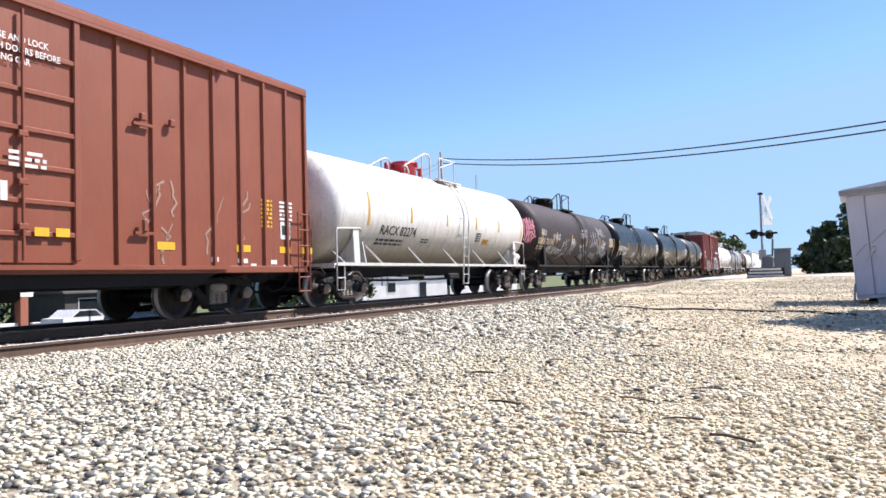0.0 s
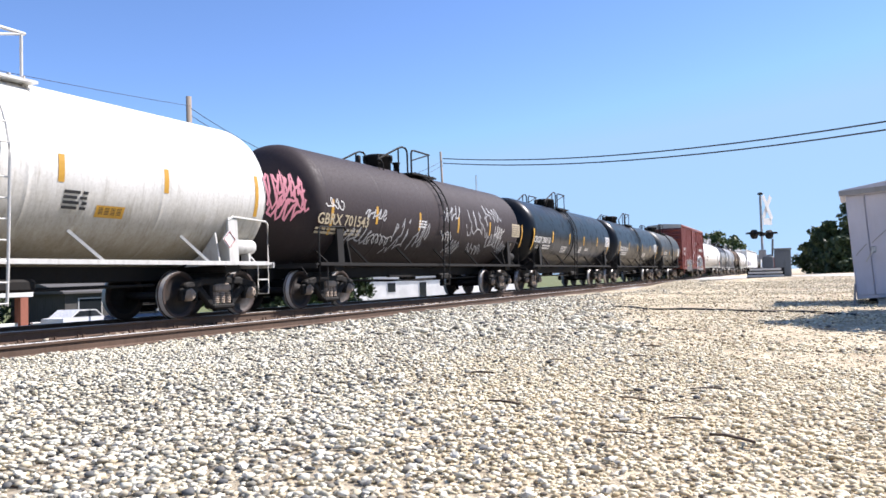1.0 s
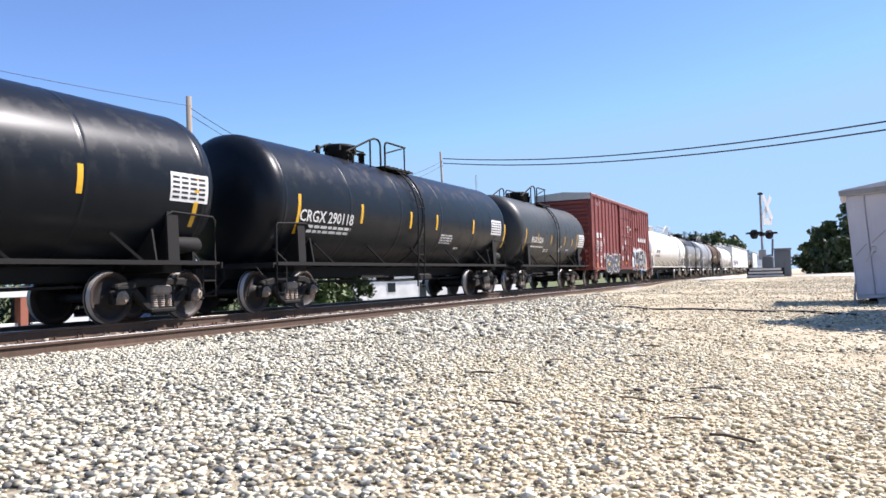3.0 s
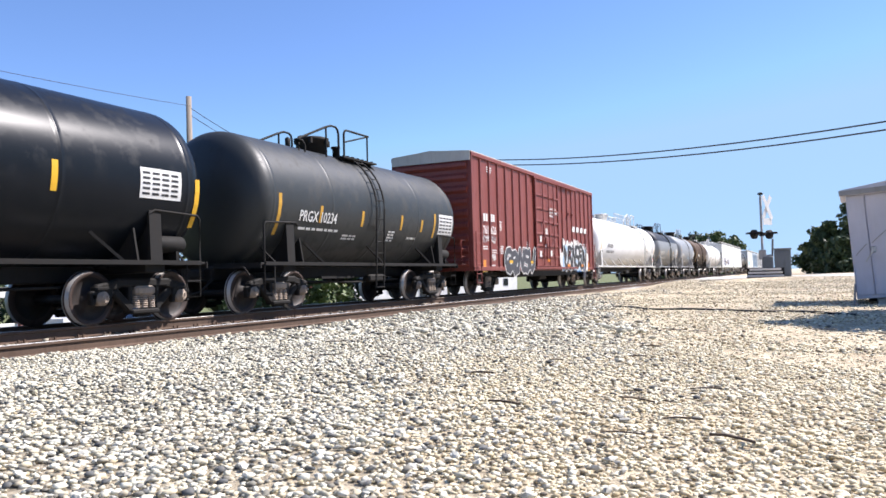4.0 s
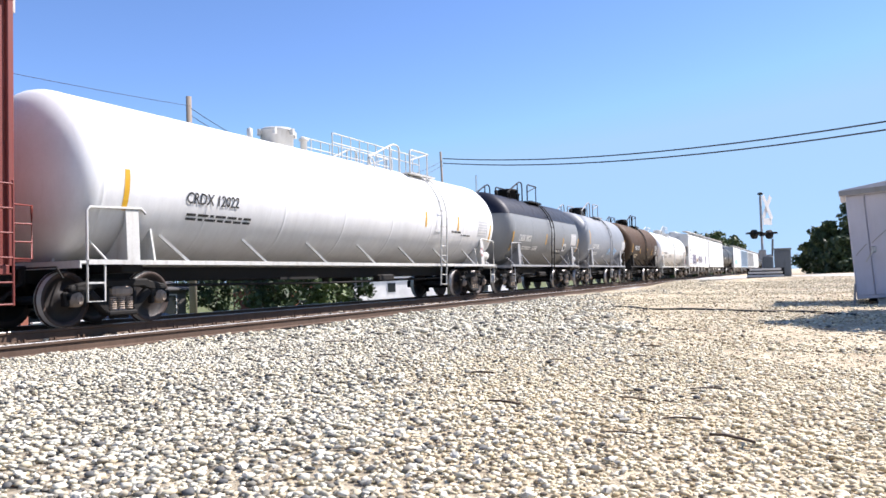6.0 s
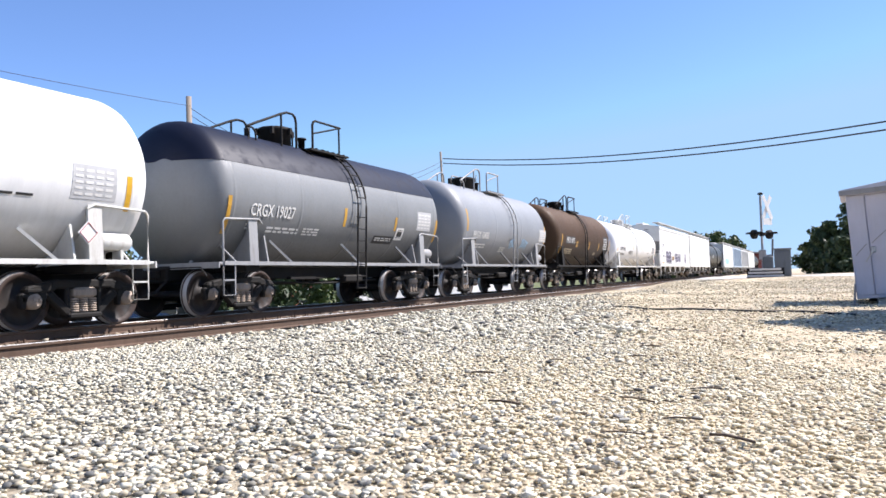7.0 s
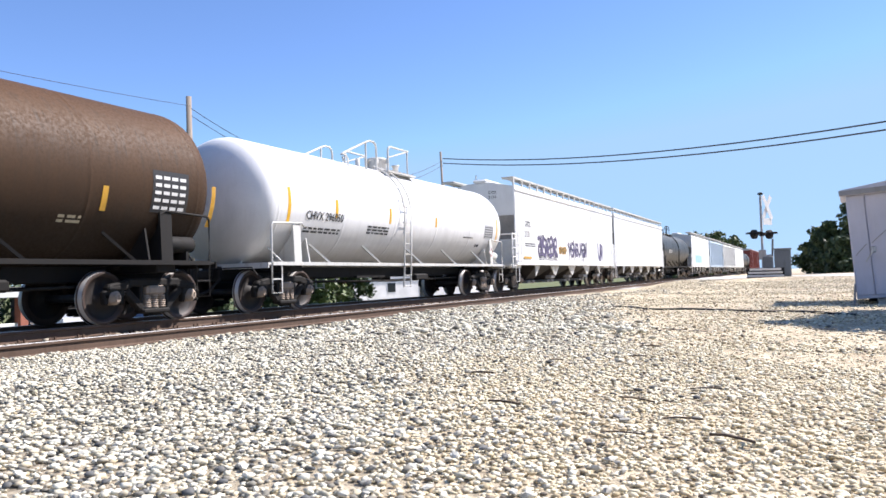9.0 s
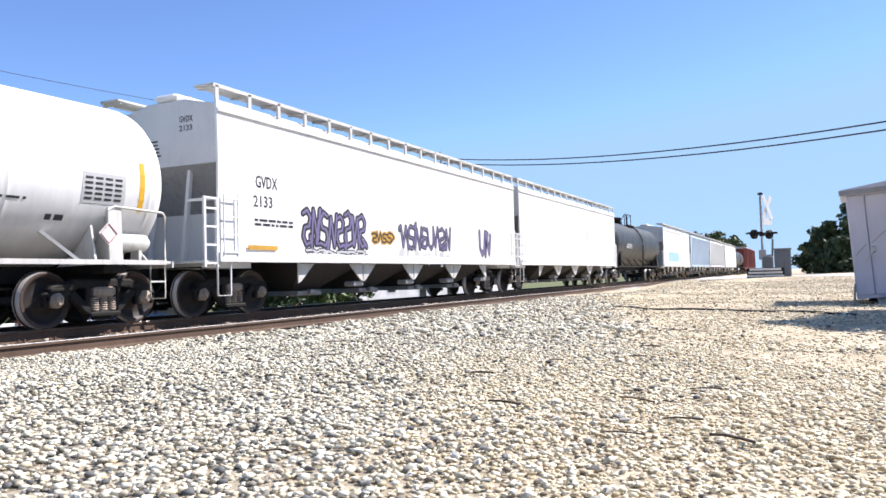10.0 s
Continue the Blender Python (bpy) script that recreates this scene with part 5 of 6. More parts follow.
def build_signal():
    x, y = -1.95, 42.5
    z = float(ground_z(x, y))
    t = thing("crossing_signal", "silver level crossing signal mast with white crossbuck", "crossing signal", (x, y, z - 0.03))
    m = pose(0, 0, 0, rz=0)
    part("mast", Shape().lathe([(0, 0.10), (0.3, 0.08), (0.32, 0.06), (4.25, 0.06), (4.3, 0.0)], 16, "Z"), MIDGREY, t)
    part("base", Shape().box((0, 0, 0.1), (0.5, 0.5, 0.24), bev=0.03).lathe([(0.2, 0.2), (0.4, 0.12)], 16, "Z"), CONC, t)
    for s in (-1, 1):
        r = Euler((0, 0, radians(64))).to_matrix() @ Euler((0, radians(55 * s), 0)).to_matrix()
        part("crossbuck_blade", Shape().box((0.30 + 0.018 * s, 0.06 - 0.009 * s, 3.62), (1.45, 0.015, 0.27), r, 0.004), STENCIL, t, "white crossbuck blade")
    part("number_plate", Shape().box((0.30, 0.06, 2.90), (0.85, 0.012, 0.34), Euler((0, 0, radians(64))).to_matrix()), STENCIL, t, "white plate below the crossbuck")
    arm = part("light_arm", Shape().tube([(-0.72, 0, 0), (0.72, 0, 0)], 0.035, 10).box((0, 0, 0), (0.24, 0.2, 0.2), bev=0.03), DARK, t, at=pose(0, 0, 2.25, rz=56))
    for sx in (-0.6, 0.6):
        for dy in (-1, 1):
            h = Shape().lathe([(dy * 0.05, 0.0), (dy * 0.05, 0.24), (dy * 0.065, 0.24), (dy * 0.065, 0.0)], 24, "Y", (sx, 0, 0)).lathe([(dy * 0.05, 0.10), (dy * 0.18, 0.11)], 16, "Y", (sx, 0, 0))
            lamp = part("lamp_head", h, DARK, arm, "black round backing plate")
            hood = Shape()
            for i in range(9):
                a0, a1 = radians(10 + i * 18), radians(10 + (i + 1) * 18)
                hood.add([(sx + r * math.cos(a), dy * yy, r * math.sin(a)) for r in (0.12, 0.125) for a in (a0, a1) for yy in (0.06, 0.42)],
                         [(0, 1, 3, 2), (4, 6, 7, 5), (1, 5, 7, 3)])
            part("lamp_hood", hood, DARK, lamp)
            part("lamp_lens", Shape().lathe([(dy * 0.066, 0.10), (dy * 0.075, 0.0)], 16, "Y", (sx, 0, 0)), LENS, lamp, "dark red unlit lens")
    part("bell", Shape().lathe([(4.3, 0.0), (4.3, 0.12), (4.38, 0.14), (4.42, 0.05), (4.43, 0.0)], 16, "Z"), DARK, t)
    part("junction_box", Shape().box((0, -0.1, 1.2), (0.35, 0.25, 0.5), bev=0.02).box((0.28, 0, 0.9), (0.3, 0.25, 0.6), bev=0.02), MIDGREY, t)
    part("gate_mechanism", Shape().box((0.25, -0.1, 0.75), (0.5, 0.35, 0.7), bev=0.04).tube([(0.45, 0, 0.9), (0.5, 0, 2.0)], 0.05, 10), DUSKY, t, "grey gate mechanism with raised stub arm")
    c = thing("signal_cabinet", "grey steel equipment cabinet beside the crossing", "cabinet", (-1.05, 44.0, float(ground_z(-1, 44)) - 0.02))
    part("body", Shape().box((0, 0, 0.72), (0.8, 0.7, 1.42), bev=0.03), DUSKY, c)
    part("lid", Shape().box((0, 0, 1.46), (0.9, 0.8, 0.08), bev=0.03), DUSKY, c)
    part("door", Shape().box((0, -0.36, 0.72), (0.68, 0.03, 1.2), bev=0.01), DUSKY, c)
    g = thing("guard_rail", "low white guard rail of stacked planks", "guard rail", (-2.0, 41.2, float(ground_z(-2.0, 41.2)) - 0.05), rz=-6)
    for k in range(3):
        part("plank", Shape().box((0.2, 0, 0.14 + k * 0.16), (1.7 - 0.12 * k, 0.06, 0.10), bev=0.01), STENCIL, g)
    part("backing", Shape().box((0.2, 0.06, 0.27), (1.75, 0.03, 0.52)), DARK, g)
    for xx in (-0.5, 0.2, 0.9):
        part("post", Shape().box((xx, 0.13, 0.26), (0.1, 0.1, 0.56)), WOODP, g)


def catenary(a, b, sag, n=24):
    a, b = Vector(a), Vector(b)
    return [a.lerp(b, i / n) - Vector((0, 0, sag * 4 * (i / n) * (1 - i / n))) for i in range(n + 1)]


def utility_pole(x, y, h, lean=0.0, arms=((0.4, 2.2),), r=0.15):
    z = float(ground_z(x, y)) - 0.1
    t = thing("utility_pole", "weathered grey timber utility pole", "utility pole", (x, y, z), group="poles along the line")
    t.matrix_basis = pose(x, y, z, 0, lean, 0)
    part("pole", Shape().lathe([(0, r), (h, r * 0.65)], 14, "Z"), WOODP, t)
    for d, w in arms:
        part("crossarm", Shape().box((0, 0.12, h - d), (w, 0.1, 0.12), bev=0.01), WOODP, t)
        for k in (-0.45, 0.0, 0.45):
            part("insulator", Shape().lathe([(h - d + 0.06, 0.03), (h - d + 0.1, 0.05), (h - d + 0.17, 0.05), (h - d + 0.2, 0.02)], 10, "Z", (w * k, 0.12, 0)), GALV, t)
    return t


def wire(a, b, sag, r=0.02, label="black overhead cable across the track"):
    w = part("overhead_cable", Shape().tube(catenary(a, b, sag), r, 6), CABLE)
    return tagged(w, label, "cable", group="overhead cables")


def build_poles():
    utility_pole(-22.9, 24.12, 10.82, -0.6, arms=(), r=0.17)
    utility_pole(-23.4, 50.3, 12.2, -2.0, arms=(), r=0.11)
    utility_pole(22.0, 26.0, 9.9, 0.0, arms=())
    for dz in (0.0, -0.34):
        wire((-23.7, 50.5, 9.40 + dz), (22.0, 26.0, 7.58 + dz), 1.8, 0.036, "thick black overhead cable across the track")
    wire((-22.9, 24.12, 8.0), (-23.7, 50.5, 9.3), 2.2, 0.013, "thin sagging overhead wire between poles")
    wire((-22.9, 24.12, 7.7), (-23.7, 50.5, 8.95), 2.2, 0.013, "thin sagging overhead wire between poles")
    wire((-22.9, 24.12, 8.1), (-24.0, -6.0, 8.1), 0.5, 0.010, "thin sagging overhead wire between poles")
    m = thing("radio_mast", "slender lattice radio mast far behind the line", "radio mast", (-90, 215, -2.3))
    s = Shape()
    H = 34
    for k in range(3):
        a = k * math.tau / 3
        s.beam((0.35 * math.cos(a), 0.35 * math.sin(a), 0), (0.2 * math.cos(a), 0.2 * math.sin(a), H), 0.07, 0.07)
    for i in range(26):
        for k in range(3):
            a, b = k * math.tau / 3, (k + 1) * math.tau / 3
            s.beam((0.3 * math.cos(a), 0.3 * math.sin(a), i * H / 26), (0.3 * math.cos(b), 0.3 * math.sin(b), (i + 1) * H / 26), 0.04, 0.04)
    part("lattice", s, GALV, m)
    fl = thing("floodlight", "dark floodlight on a thin post behind the shed", "floodlight", (2.68, 20.7, float(ground_z(2.68, 20.7)) - 0.05))
    part("post", Shape().lathe([(0, 0.05), (3.2, 0.04)], 10, "Z"), MIDGREY, fl)
    part("lamp_head", Shape().box((-0.32, 0, 3.12), (0.55, 0.3, 0.14), Euler((0, radians(8), 0)).to_matrix(), 0.03), DARK, fl)


def house(name, label, x, y, w, d, h, rz, wall, roof, openings, pitch=0.9):
    z = float(ground_z(x, y)) - 0.05
    t = thing(name, label, "building", (x, y, z), rz=rz, group="buildings beyond the line")
    part("wall", Shape().box((0, 0, h / 2), (w, d, h), bev=0.02), wall, t)
    part("roof", Shape().prism([(-d / 2 - 0.4, h), (d / 2 + 0.4, h), (d / 2 + 0.4, h + 0.12), (0, h + pitch), (-d / 2 - 0.4, h + 0.12)], -w / 2 - 0.4, w / 2 + 0.4, "X"), roof, t)
    for ox, oz, ow, oh in openings:
        win = part("window", Shape().box((ox, -d / 2 - 0.01, oz), (ow + 0.16, 0.06, oh + 0.16)), STENCIL, t)
        part("pane", Shape().box((ox, -d / 2 - 0.045, oz), (ow, 0.03, oh)), GLASS, win)
    return t


def build_far_side():
    # open-fronted building with pale fascia and brick piers
    x, y = -44.3, 25.1
    z = float(ground_z(x, y)) - 0.02
    t = thing("arcade_building", "white fronted low building with brick pier and dark bays", "building", (x, y, z), rz=90, group="buildings beyond the line")
    W = 14.0
    part("back_wall", Shape().box((0, 3.0, 1.4), (W, 0.3, 2.8)), WALLW, t)
    part("fascia", Shape().box((0, -0.2, 2.62), (W + 0.4, 0.5, 0.5), bev=0.03), WALLW, t)
    part("roof", Shape().box((0, 1.6, 2.95), (W + 0.6, 4.2, 0.14), bev=0.03), ROOFD, t)
    part("low_wall", Shape().box((0, -0.1, 0.4), (W, 0.2, 0.8), bev=0.02), WALLW, t)
    for i in range(8):
        xx = -W / 2 + 0.4 + i * (W - 0.8) / 7
        part("pier", Shape().box((xx, -0.15, 1.25), (0.55, 0.55, 2.5), bev=0.02), BRICK if i == 7 else WALLW, t, "red brick pier" if i == 7 else "")
    for i in range(7):
        xx = -W / 2 + 0.4 + (i + 0.5) * (W - 0.8) / 7
        part("window", Shape().box((xx, 2.83, 1.6), (2.2, 0.06, 1.5)), GLASS, t)
    house("white_house", "long white rendered building with low roof", -52, 90, 24, 8, 3.8, 62, WALLW, ROOFD, [(-5, 1.8, 1.2, 1.2), (-1, 1.8, 1.2, 1.2), (4, 1.3, 1.1, 2.2)])
    house("white_house", "small white rendered building with a dark doorway", -50, 118, 12, 8, 3.8, 70, WALLW, CONC, [(-2, 1.3, 1.1, 2.2), (3, 1.9, 1.2, 1.2)])
    house("brown_house", "low brick house with dark roof behind trees", -46, 62, 9, 7, 2.9, 82, BRICK, ROOFD, [(-2, 1.5, 1.2, 1.2), (2, 1.5, 1.2, 1.2)])
    house("dark_house", "low house with dark roof and shade-darkened wall", -49, 42, 11, 6, 2.5, 88, BARN, ROOFD, [(-3.5, 1.3, 1.8, 1.6), (0, 1.3, 1.8, 1.6), (3.5, 1.3, 1.8, 1.6)])
    gw = thing("garden_wall", "low white rendered wall along the street", "wall", (-44.0, 34.6, float(ground_z(-44, 34.6)) - 0.05))
    part("wall", Shape().box((0, 0, 0.35), (0.2, 4.6, 0.75), bev=0.02), WALLW, gw)
    part("coping", Shape().box((0, 0, 0.75), (0.3, 4.7, 0.08), bev=0.02), WALLW, gw)
    for px, py in ((-40.5, 36.0), (-39.0, 40.8)):
        sp = thing("street_post", "thin grey steel post by the street", "post", (px, py, float(ground_z(px, py)) - 0.05), group="posts along the street")
        part("shaft", Shape().lathe([(0, 0.08), (5.0, 0.06)], 10, "Z"), GALV, sp)
        part("cap", Shape().lathe([(5.0, 0.07), (5.05, 0.0)], 10, "Z"), GALV, sp)
    for px, py, m, lab in ((-41.4, 38.3, CARB, "dark blue saloon car parked by the road"), (-42.6, 34.6, CARW, "white saloon car parked by the road"), (-54.0, 80.0, CARW, "white car parked by the white building")):
        parked_car(px, py, m, lab)
    g = thing("lot_road", "grey asphalt street beyond the railway", "road", (0, 0, 0), kind="structure")
    part("forecourt", Shape().box((-41, 92, float(ground_z(-41, 92)) + 0.03), (24, 60, 0.06)), CONC, g, "pale concrete forecourt")
    part("asphalt", Shape().box((-38, 60, float(ground_z(-38, 60)) + 0.01), (6, 260, 0.05)), ASPHALT, g)
    for i, (tx, ty, h, w) in enumerate(((-34, 43.5, 5.4, 4.6), (-33, 48, 5.0, 5.0), (-34, 53, 5.2, 4.6), (-38, 49, 6.2, 5.6), (-54, 36, 7, 6), (-55, 46, 7, 6.5), (-55, 54, 7, 7), (-56, 28, 7, 6.5), (-52, 20, 7, 6), (-50, 72, 6, 6), (-45, 50, 5.5, 5))):
        tree("tree", "leafy green tree on the low side of the line", tx, ty, h, w, 40 + i, LEAF2 if i % 2 else LEAF, 2400, 0.10, 0.2)


def parked_car(x, y, m, label):
    t = thing("parked_car", label, "car", (x, y, float(ground_z(x, y)) + 0.03), rz=8, group="cars parked beyond the line")
    pr = [(-2.2, 0.30), (2.2, 0.30), (2.25, 0.62), (2.1, 0.82), (1.25, 0.92), (0.55, 1.40), (-0.9, 1.42), (-1.6, 0.98), (-2.2, 0.92), (-2.28, 0.55)]
    part("body", Shape().prism(pr, -0.86, 0.86, "X"), m, t)
    gl = [(1.08, 0.95), (0.52, 1.34), (-0.86, 1.36), (-1.42, 0.99)]
    part("side_window", Shape().prism(gl, -0.875, 0.875, "X"), GLASS, t)
    for yy in (-1.4, 1.4):
        for sx in (-0.8, 0.8):
            w = part("wheel", Shape().lathe([(-0.1, 0.0), (-0.1, 0.32), (0.1, 0.32), (0.1, 0.0)], 20, "X", (sx, yy, 0.32)), RUBBER, t)
            part("hub", Shape().lathe([(-0.11, 0.0), (-0.11, 0.18), (0.11, 0.18), (0.11, 0.0)], 14, "X", (sx, yy, 0.32)), GALV, w)


def build_lot():
    r = Shape()
    ys = np.linspace(41, 50, 7)
    xs = np.linspace(-9.6, 70, 60)
    vs, fs = [], []
    for yy in ys:
        for xx in xs:
            vs.append((xx, yy, float(ground_z(xx, yy)) + 0.015))
    n = len(xs)
    for j in range(len(ys) - 1):
        for i in range(n - 1):
            fs.append((j * n + i, j * n + i + 1, (j + 1) * n + i + 1, (j + 1) * n + i))
    r.add(vs, fs, True)
    tagged(part("road", r, CONC), "pale worn road leading over the level crossing", "road", kind="structure")
    rng = random.Random(3)
    path = []
    for i in range(40):
        k = i / 39
        x = -4.7 + 5.4 * k
        y = 18.4 - 4.6 * k + 0.25 * math.sin(5 * k * 3.1) + 0.1 * math.sin(17 * k)
        path.append((x, y, float(ground_z(x, y)) + 0.02))
    tagged(part("ground_cable", Shape().tube(path, 0.022, 6), CABLE), "dark cable lying loose across the gravel", "cable")
    for i in range(26):
        a, rr = radians(rng.uniform(-42, 6)), rng.uniform(3.5, 11)
        x, y = rr * math.sin(a), rr * math.cos(a)
        an = rng.uniform(-0.5, 0.5)
        ln = rng.uniform(0.08, 0.28)
        p = [(x + ln * k * math.cos(an), y + ln * k * math.sin(an) + 0.03 * math.sin(4 * k), float(ground_z(x, y)) + 0.03) for k in (0, 0.35, 0.7, 1)]
        tagged(part("twig", Shape().tube(p, rng.uniform(0.004, 0.008), 5), BARK), "dry dark twig lying on the gravel", "twig", group="twigs on the gravel")
    for i, (x, y, h, w) in enumerate(((1.7, 66, 3.7, 2.6), (3.9, 66, 5.7, 3.8), (0.7, 70, 2.6, 2.6), (6.5, 69, 6.6, 5.0), (9.5, 72, 6.0, 5.0), (2.4, 62, 2.4, 2.6))):
        tree("tree", "dark green leafy tree beyond the crossing", x, y, h, w, 10 + i, LEAF, 3600, 0.08, 0.17)
    # extra tree outside the view, placed to throw shadow on the dirt
    tree("tree", "added unseen tree that casts the shadow by the shed", 4.1, 15.9, 6.2, 3.2, 99, LEAF, 6500, 0.42, 0.14)
    for i, (x, y, h, w) in enumerate(((-30, 178, 10.0, 9), (-25, 170, 9.5, 9), (-21, 176, 9.5, 8), (-17.5, 172, 9.0, 8), (-35, 182, 10, 9), (-15, 190, 8, 7), (-24, 190, 11, 9))):
        tree("tree", "distant green tree behind the train", x, y, h, w, 60 + i, LEAF2 if i % 2 else LEAF, 1700, 0.05, 0.42)
    hedge = thing("scrub_hedge", "dark scrub and low bushes at the edge of the lot", "bushes", (7, 80, 0), kind="stuff")
    rg = np.random.default_rng(5)
    n = 9000
    hx, hy = rg.uniform(-6, 30, n), rg.uniform(-3, 3, n)
    hz = rg.uniform(0, 1, n) ** 1.3 * (1.0 + 0.8 * np.sin(hx * 0.8) ** 2)
    P = np.stack([hx, hy, hz], 1)
    u = rg.normal(0, 1, (n, 3))
    q = np.cross(u, rg.normal(0, 1, (n, 3)))
    u *= 0.2 / np.linalg.norm(u, axis=1)[:, None]
    q *= 0.12 / np.linalg.norm(q, axis=1)[:, None]
    me = bpy.data.meshes.new("bushes")
    me.from_pydata(np.stack([P - u, P + q, P + u, P - q], 1).reshape(-1, 3).tolist(), [], np.arange(4 * n).reshape(-1, 4).tolist())
    part("bushes", me, LEAF, hedge)


# ------------------------------------------------ the train, from its head end
CUTS = [-2.6, 14.75, 30.35, 46.05, 61.75, 77.55, 89.15, 106.3, 125.75, 137.35, 148.15, 160.2, 175.85, 193.1, 210.5, 227.0, 243.2, 260.0, 279.0,
        298.5, 317.0, 335.0, 352.5]


def strip_set(*rows):
    return [(y, a, 0.11, h) for y, a, h in rows]


def sprayed(body, R, zc, rows, material, label, seed, width=0.04):
    """Loose sprayed loops over a tank's flank: rows of (y, arc, width, height, turns)."""
    rng = random.Random(seed)

    def place(u, v):
        a = v / R
        return ((R + 0.01) * math.cos(a), u, zc + (R + 0.01) * math.sin(a))
    for y, a, w, h, turns in rows:
        s = Shape()
        stroke(s, scrawl(rng, y, a, w, h, turns), width, place)
        part("graffiti", s, material, body, label)


def side_bars(parent, x, y, z, wid, lines, h, material, seed, name="fine_print"):
    rng = random.Random(seed)
    s = Shape()
    for i in range(lines):
        u = y
        while u < y + wid - 0.03:
            k = min(rng.uniform(0.08, 0.28), y + wid - u)
            s.box((x, u + k / 2, z - i * h * 1.8), (0.004, k, h))
            u += k + 0.05
    return tagged(part(name, s, material, parent), kind="stuff")


def plate(parent, name, x, y, z, w, h, material, label="", t=0.006):
    return part(name, Shape().box((x, y + w / 2, z + h / 2), (t, w, h)), material, parent, label)


def red_boxcar(c0, c1):
    car, hl, hw, z0, H, d = boxcar("boxcar", "oxide red boxcar with scuffed sides and yellow reflectors", c0, c1, RED, H=5.02, roof=RED, gap=0.36,
                                   door_frac=(0.40, 0.635), posts_back=8)
    x = hw + 0.004
    for y in (3.85, 5.92, 7.30, 8.08):
        plate(car, "reflector", x + 0.002, y, 1.28, 0.42, 0.14, YELLOW, "yellow reflective plate")
    for y in (1.4, 1.75):
        plate(car, "reflector", hw + 0.135, y, 1.42, 0.24, 0.13, YELLOW, "yellow reflective plate")
    for i, (w, s) in enumerate((("CLOSE AND LOCK", 1.05), ("BOTH DOORS BEFORE", 1.25), ("MOVING CAR", 0.75))):
        words(car, "lettering", w, s, 0.10, side(hw + 0.112, 0.62, 4.22 - 0.155 * i), STENCIL)
    side_bars(car, x + 0.002, 6.70, 2.38, 0.36, 7, 0.05, YELLOW, 4)
    side_bars(car, x + 0.002, 7.32, 2.38, 0.44, 5, 0.05, STENCIL, 5)
    q = plate(car, "sign_plate", x + 0.002, 7.34, 1.58, 0.36, 0.38, STENCIL, "white sign plate")
    plate(q, "mark", x + 0.008, 7.39, 1.68, 0.26, 0.2, STENCILK)
    side_bars(car, hw + 0.112, 1.02, 2.62, 0.6, 3, 0.05, STENCIL, 6)
    side_bars(car, hw + 0.112, 0.70, 2.05, 0.3, 1, 0.28, STENCIL, 7)
    for y, z, w in ((5.95, 1.10, 0.3), (6.35, 1.0, 0.2), (7.0, 1.08, 0.2), (7.42, 0.98, 0.3), (5.2, 1.12, 0.2)):
        side_bars(car, x + 0.002, y, z, w, 1, 0.09, STENCIL, int(y * 10))
    rng = random.Random(2)
    for i in range(13):
        s = Shape()
        y, z = rng.uniform(2.4, 6.2), rng.uniform(1.0, 1.9)
        pts = [(y + rng.uniform(-0.05, 0.05) + rng.choice((0.0, 0.25)) * k / 5, z + 0.13 * k + rng.uniform(-0.03, 0.03)) for k in range(6)]
        stroke(s, pts, rng.uniform(0.015, 0.05), lambda u, v: (x + 0.003, u, v))
        part("scuff", s, SCUFF, car, "pale scuff worn in the paint")


